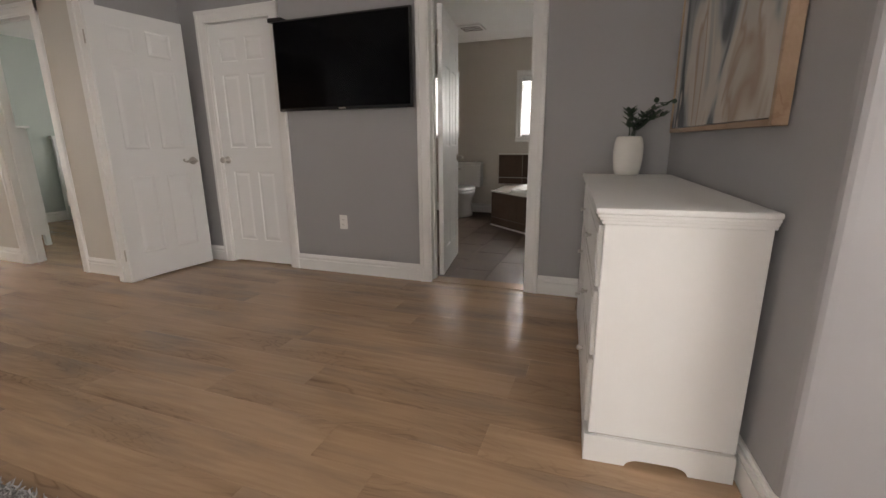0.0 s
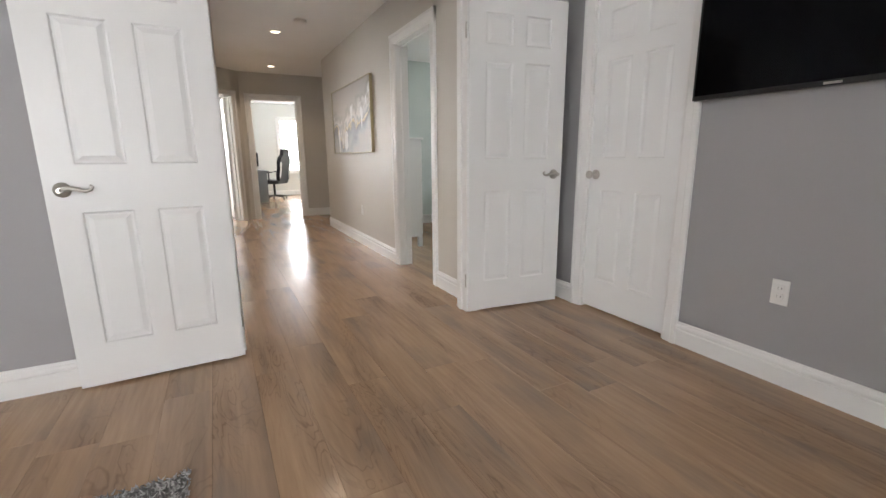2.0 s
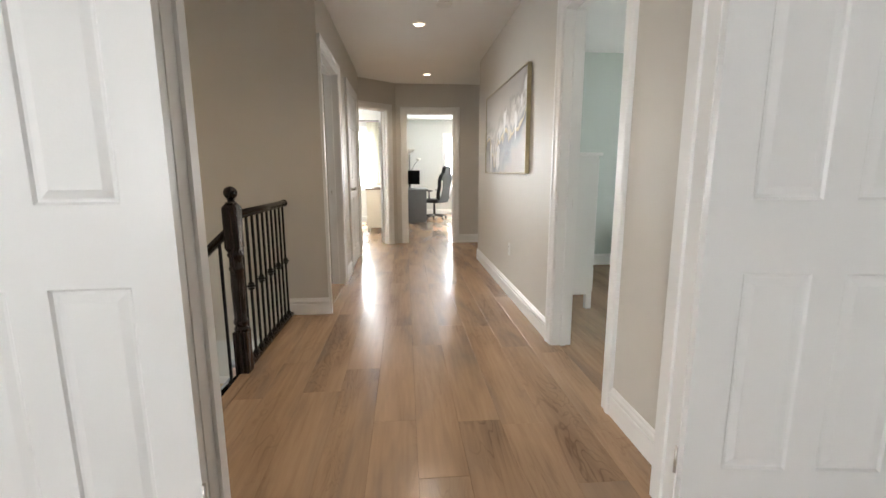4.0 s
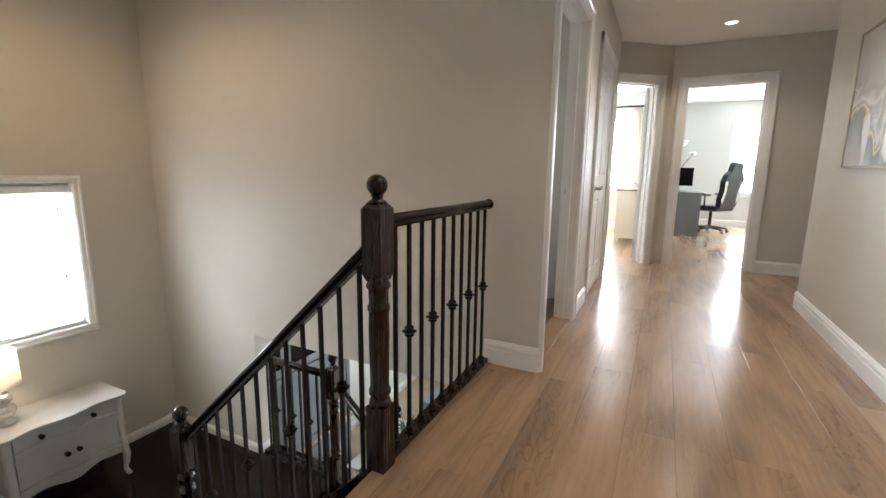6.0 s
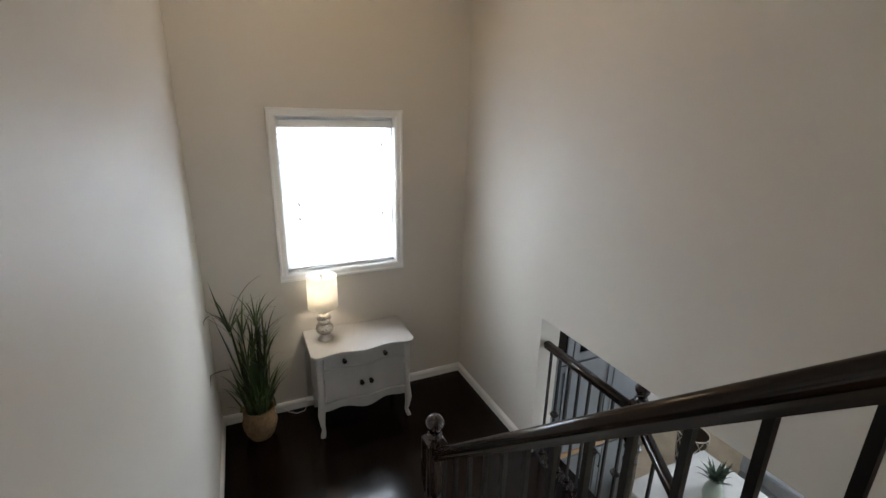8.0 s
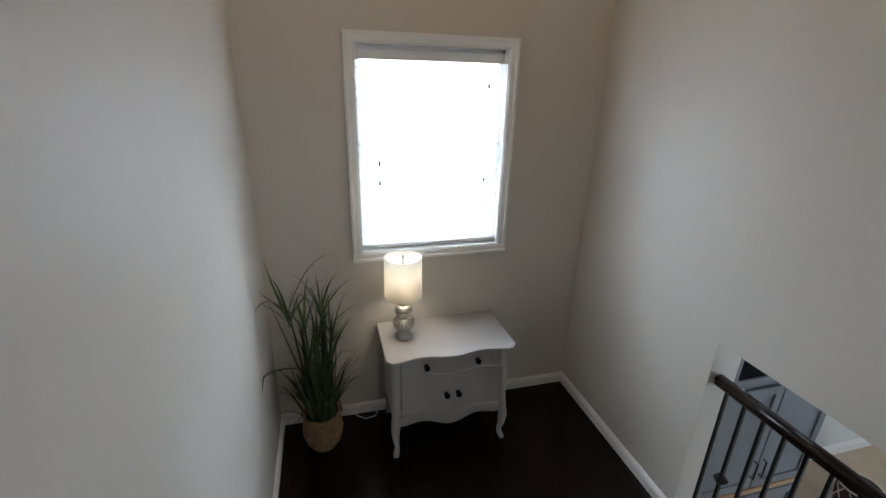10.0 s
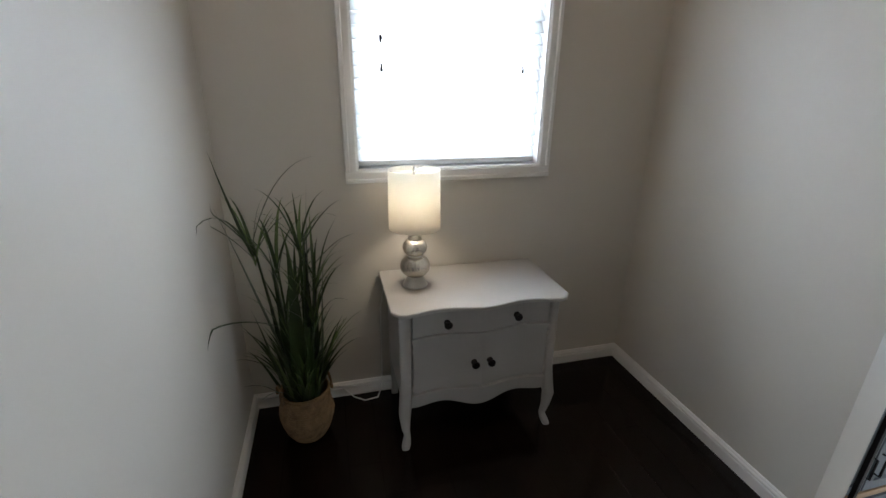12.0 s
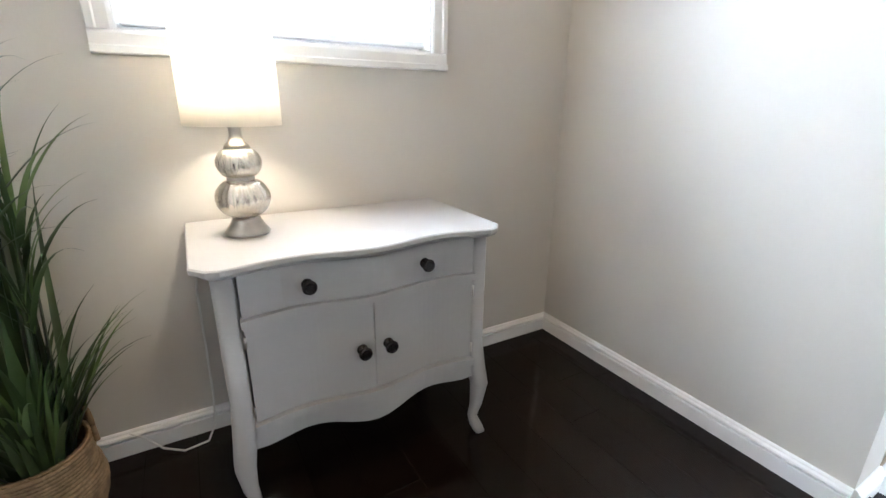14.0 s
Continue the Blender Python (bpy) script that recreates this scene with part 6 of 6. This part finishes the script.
gaming_chair(pose(-12.75, 2.33, 0, 0, 0, -36))
lampf = thing("floor_lamp", "tall floor lamp with a white bowl and a reading arm", "lamp", pose(-13.55, 1.75, 0))
bm = bmesh.new()
lathe(bm, [(0.13, 0), (0.13, 0.015), (0.03, 0.03), (0.012, 0.04), (0.012, 1.62)], 20)
tube(bm, [(0, 0, 1.1), (0.06, 0.12, 1.32), (0.10, 0.20, 1.42)], 0.008, 8)
part("pole", bm, BLACKPL, lampf)
bm = bmesh.new()
lathe(bm, [(0.02, 1.60), (0.08, 1.63), (0.13, 1.70), (0.135, 1.72), (0.12, 1.71)], 24)
part("bowl_shade", bm, CERAM, lampf)
bm = bmesh.new()
lathe(bm, [(0.03, 0), (0.06, 0.05), (0.062, 0.07), (0.02, 0.08)], 18, (0.11, 0.22, 1.41))
part("reading_shade", bm, CERAM, lampf)

# ---- front room ----
CREAM = mat("cream_painted_wood", (0.62, 0.56, 0.46), 0.45, var=0.05)
cab = thing("cream_cabinet", "narrow cream cabinet with a dark top by the wall", "cabinet", pose(-10.35, 1.0, 0, 0, 0, 0))
bm = bmesh.new()
box(bm, -0.75, -0.10, 0.09, 0.0, 0.235, 0.80, 0.004)
part("body", bm, CREAM, cab)
bm = bmesh.new()
box(bm, -0.77, -0.12, 0.801, 0.02, 0.235, 0.825, 0.004)
part("top", bm, mat("brown_wood_top", (0.16, 0.10, 0.06), 0.4, var=0.2), cab)
for x in (-0.73, -0.06):
    bm = bmesh.new()
    box(bm, x, -0.095, 0, x + 0.05, -0.045, 0.089)
    part("leg", bm, CREAM, cab)
    bm = bmesh.new()
    box(bm, x, 0.18, 0, x + 0.05, 0.23, 0.089)
    part("leg", bm, CREAM, cab)
CURT = mat("sheer_cream_curtain", (0.72, 0.68, 0.60), 0.9, var=0.08, scale=20)
bn, bl = CURT.node_tree.nodes, CURT.node_tree.links
tl, ms = bn.new("ShaderNodeBsdfTranslucent"), bn.new("ShaderNodeMixShader")
tl.inputs[0].default_value = (0.88, 0.85, 0.78, 1)
ms.inputs[0].default_value = 0.65
bl.new(bn["Principled BSDF"].outputs[0], ms.inputs[1])
bl.new(tl.outputs[0], ms.inputs[2])
bl.new(ms.outputs[0], bn["Material Output"].inputs[0])
cur = thing("curtain", "sheer cream curtain with a valance beside the window", "curtain", pose(-12.10, 0, 0))
for nm, ya, yb, za, zb in (("panel", 0.80, 1.06, 0.012, 2.22), ("panel", -1.08, -0.80, 0.012, 2.22)):
    bm = bmesh.new()
    n = 40
    cols = [[bm.verts.new((0.022 * math.sin(i * 1.25), ya + (yb - ya) * i / n, z)) for z in (za, zb)] for i in range(n + 1)]
    for a, b in zip(cols, cols[1:]):
        bm.faces.new((a[0], b[0], b[1], a[1])).smooth = True
    o = part(nm, bm, CURT, cur)
    o.modifiers.new("thickness", "SOLIDIFY").thickness = 0.002
bm = bmesh.new()
tube(bm, [(0, -1.2, 2.24), (0, 1.14, 2.24)], 0.012, 10)
part("rod", bm, IRON, cur)

# ---- main floor below ----
CABG = mat("blue_grey_cabinet_paint", (0.135, 0.147, 0.16), 0.4, var=0.05, scale=6)
BUTCH = wood("butcher_block", (0.24, 0.13, 0.06), (0.45, 0.29, 0.16), 0.4, 0)
hutch = thing("kitchen_hutch", "blue-grey cabinets with a wooden counter and black pulls", "cabinet", pose(-7.06, -1.57, M0))
bm = bmesh.new()
box(bm, 0, -0.60, 0.0, 1.43, 0, 0.88)
part("base_body", bm, CABG, hutch)
bm = bmesh.new()
box(bm, -0.02, -0.62, 0.881, 1.43, 0.02, 0.92, 0.004)
part("counter", bm, BUTCH, hutch)
bm = bmesh.new()
box(bm, 0, -0.60, 0.921, 1.43, -0.002, 2.30)
part("upper_body", bm, CABG, hutch)
for i in range(3):
    for z0, z1, nm in ((0.10, 0.86, "door"), (0.94, 1.80, "door"), (1.83, 2.28, "glass_door")):
        x0, x1 = 0.012 + i * 0.47, 0.47 + i * 0.47
        bm = bmesh.new()
        for a in ((x0, z0, x0 + 0.055, z1), (x1 - 0.055, z0, x1, z1), (x0 + 0.055, z0, x1 - 0.055, z0 + 0.06), (x0 + 0.055, z1 - 0.06, x1 - 0.055, z1)):
            box(bm, a[0], 0.0005, a[1], a[2], 0.02, a[3])
        d = part(nm, bm, CABG, hutch)
        bm = bmesh.new()
        box(bm, x0 + 0.055, 0.0005, z0 + 0.06, x1 - 0.055, 0.008, z1 - 0.06)
        part("panel", bm, SCREEN if nm == "glass_door" else CABG, d)
        bm = bmesh.new()
        hx = x1 - 0.03 if i % 2 == 0 else x0 + 0.03
        hz = z1 - 0.20 if z0 < 0.5 else z0 + 0.12 if nm == "door" else z0 + 0.06
        tube(bm, [(hx, 0.021, hz), (hx, 0.045, hz), (hx, 0.045, hz + 0.13), (hx, 0.021, hz + 0.13)], 0.006, 8)
        part("pull", bm, IRON, d)

ROPE = mat("cream_rope", (0.72, 0.66, 0.56), 0.85, var=0.15, scale=40)
WICK = mat("dark_wicker", (0.055, 0.032, 0.018), 0.8, var=0.4, scale=60, bump=0.5, bscale=120)
bk = thing("basket", "brown wicker basket wrapped in knotted cream rope netting", "basket", pose(-8.10, -1.68, M0 + 0.0005))
bm = bmesh.new()
lathe(bm, [(0.15, 0), (0.17, 0.02), (0.19, 0.18), (0.20, 0.36), (0.21, 0.40), (0.20, 0.40), (0.18, 0.2), (0.15, 0.04)], 40)
part("body", bm, WICK, bk)
bm = bmesh.new()
for s in (1, -1):
    for k in range(9):
        pts = []
        for i in range(13):
            u = i / 12
            a = 2 * math.pi * k / 9 + s * u * 1.25
            rr = 0.178 + 0.036 * u ** 0.8
            pts.append((rr * math.cos(a), rr * math.sin(a), 0.02 + 0.36 * u))
        tube(bm, pts, 0.0065, 6)
part("rope_net", bm, ROPE, bk)
bm = bmesh.new()
tube(bm, [(0.206 * math.cos(2 * math.pi * i / 36), 0.206 * math.sin(2 * math.pi * i / 36), 0.395) for i in range(37)], 0.008, 8)
part("rim", bm, ROPE, bk)
bk.scale = (0.74, 0.74, 1.0)
MARB = mat("white_marble", (0.72, 0.71, 0.70), 0.18, var=0.12, scale=5)
ct = thing("coffee_table", "white marble topped coffee table", "table", pose(-7.36, -1.06, M0))
bm = bmesh.new()
box(bm, -0.55, -0.38, 0.40, 0.55, 0.38, 0.44, 0.008)
part("tabletop", bm, MARB, ct)
for sx in (-1, 1):
    for sy in (-1, 1):
        bm = bmesh.new()
        box(bm, sx * 0.50 - 0.025, sy * 0.33 - 0.025, 0.0005, sx * 0.50 + 0.025, sy * 0.33 + 0.025, 0.399, 0.003)
        part("leg", bm, WHITEPL, ct)
jug = thing("vase_jug", "pale sage ceramic jug with leafy stems", "vase", pose(-7.40, -1.0, M0 + 0.4405))
bm = bmesh.new()
lathe(bm, [(0.06, 0), (0.075, 0.01), (0.085, 0.07), (0.07, 0.14), (0.045, 0.19), (0.05, 0.22), (0.044, 0.22), (0.04, 0.18)], 28)
part("body", bm, mat("sage_ceramic", (0.34, 0.38, 0.33), 0.3, var=0.06), jug)
bm = bmesh.new()
r = random.Random(8)
for k in range(60):
    blade(bm, (r.uniform(-0.03, 0.03), r.uniform(-0.03, 0.03), 0.2), r.uniform(0, 6.28), r.uniform(0.1, 1.0), r.uniform(0.1, 0.22), 0.03, 1.2)
part("leaves", bm, SPRIG, jug)
SOFA = mat("pale_grey_upholstery", (0.34, 0.36, 0.39), 0.9, var=0.08, scale=20, bump=0.2, bscale=120)
sofa = thing("sofa", "pale grey upholstered sofa", "sofa", pose(-8.62, -0.32, M0))
for nm, a in (("base", (-0.45, -0.9, 0.08, 0.45, 0.9, 0.28)), ("seat_cushion", (-0.20, -0.72, 0.285, 0.46, -0.01, 0.45)), ("seat_cushion", (-0.20, 0.01, 0.285, 0.46, 0.72, 0.45)), ("backrest", (-0.46, -0.9, 0.285, -0.22, 0.9, 0.82)), ("armrest", (-0.21, -0.9, 0.285, 0.45, -0.735, 0.62)), ("armrest", (-0.21, 0.735, 0.285, 0.45, 0.9, 0.62))):
    bm = bmesh.new()
    box(bm, *a, 0.03)
    part(nm, bm, SOFA, sofa)
for sx in (-0.38, 0.38):
    for sy in (-0.82, 0.82):
        bm = bmesh.new()
        lathe(bm, [(0.02, 0), (0.028, 0.079)], 12, (sx, sy, 0))
        part("leg", bm, DARKWOOD, sofa)
cushion("sofa_pillow", "blush pink square pillow on the sofa", pose(-8.68, -0.85, M0 + 0.452, 0, -12, 90), 0.44, 0.42, 0.07, mat("blush_cotton", (0.62, 0.45, 0.38), 0.9, var=0.08))
baseboard(-9.88, -2.26, M0, "+x", 2.1)
baseboard(-7.2, -2.26, M0, "+y", 2.6)
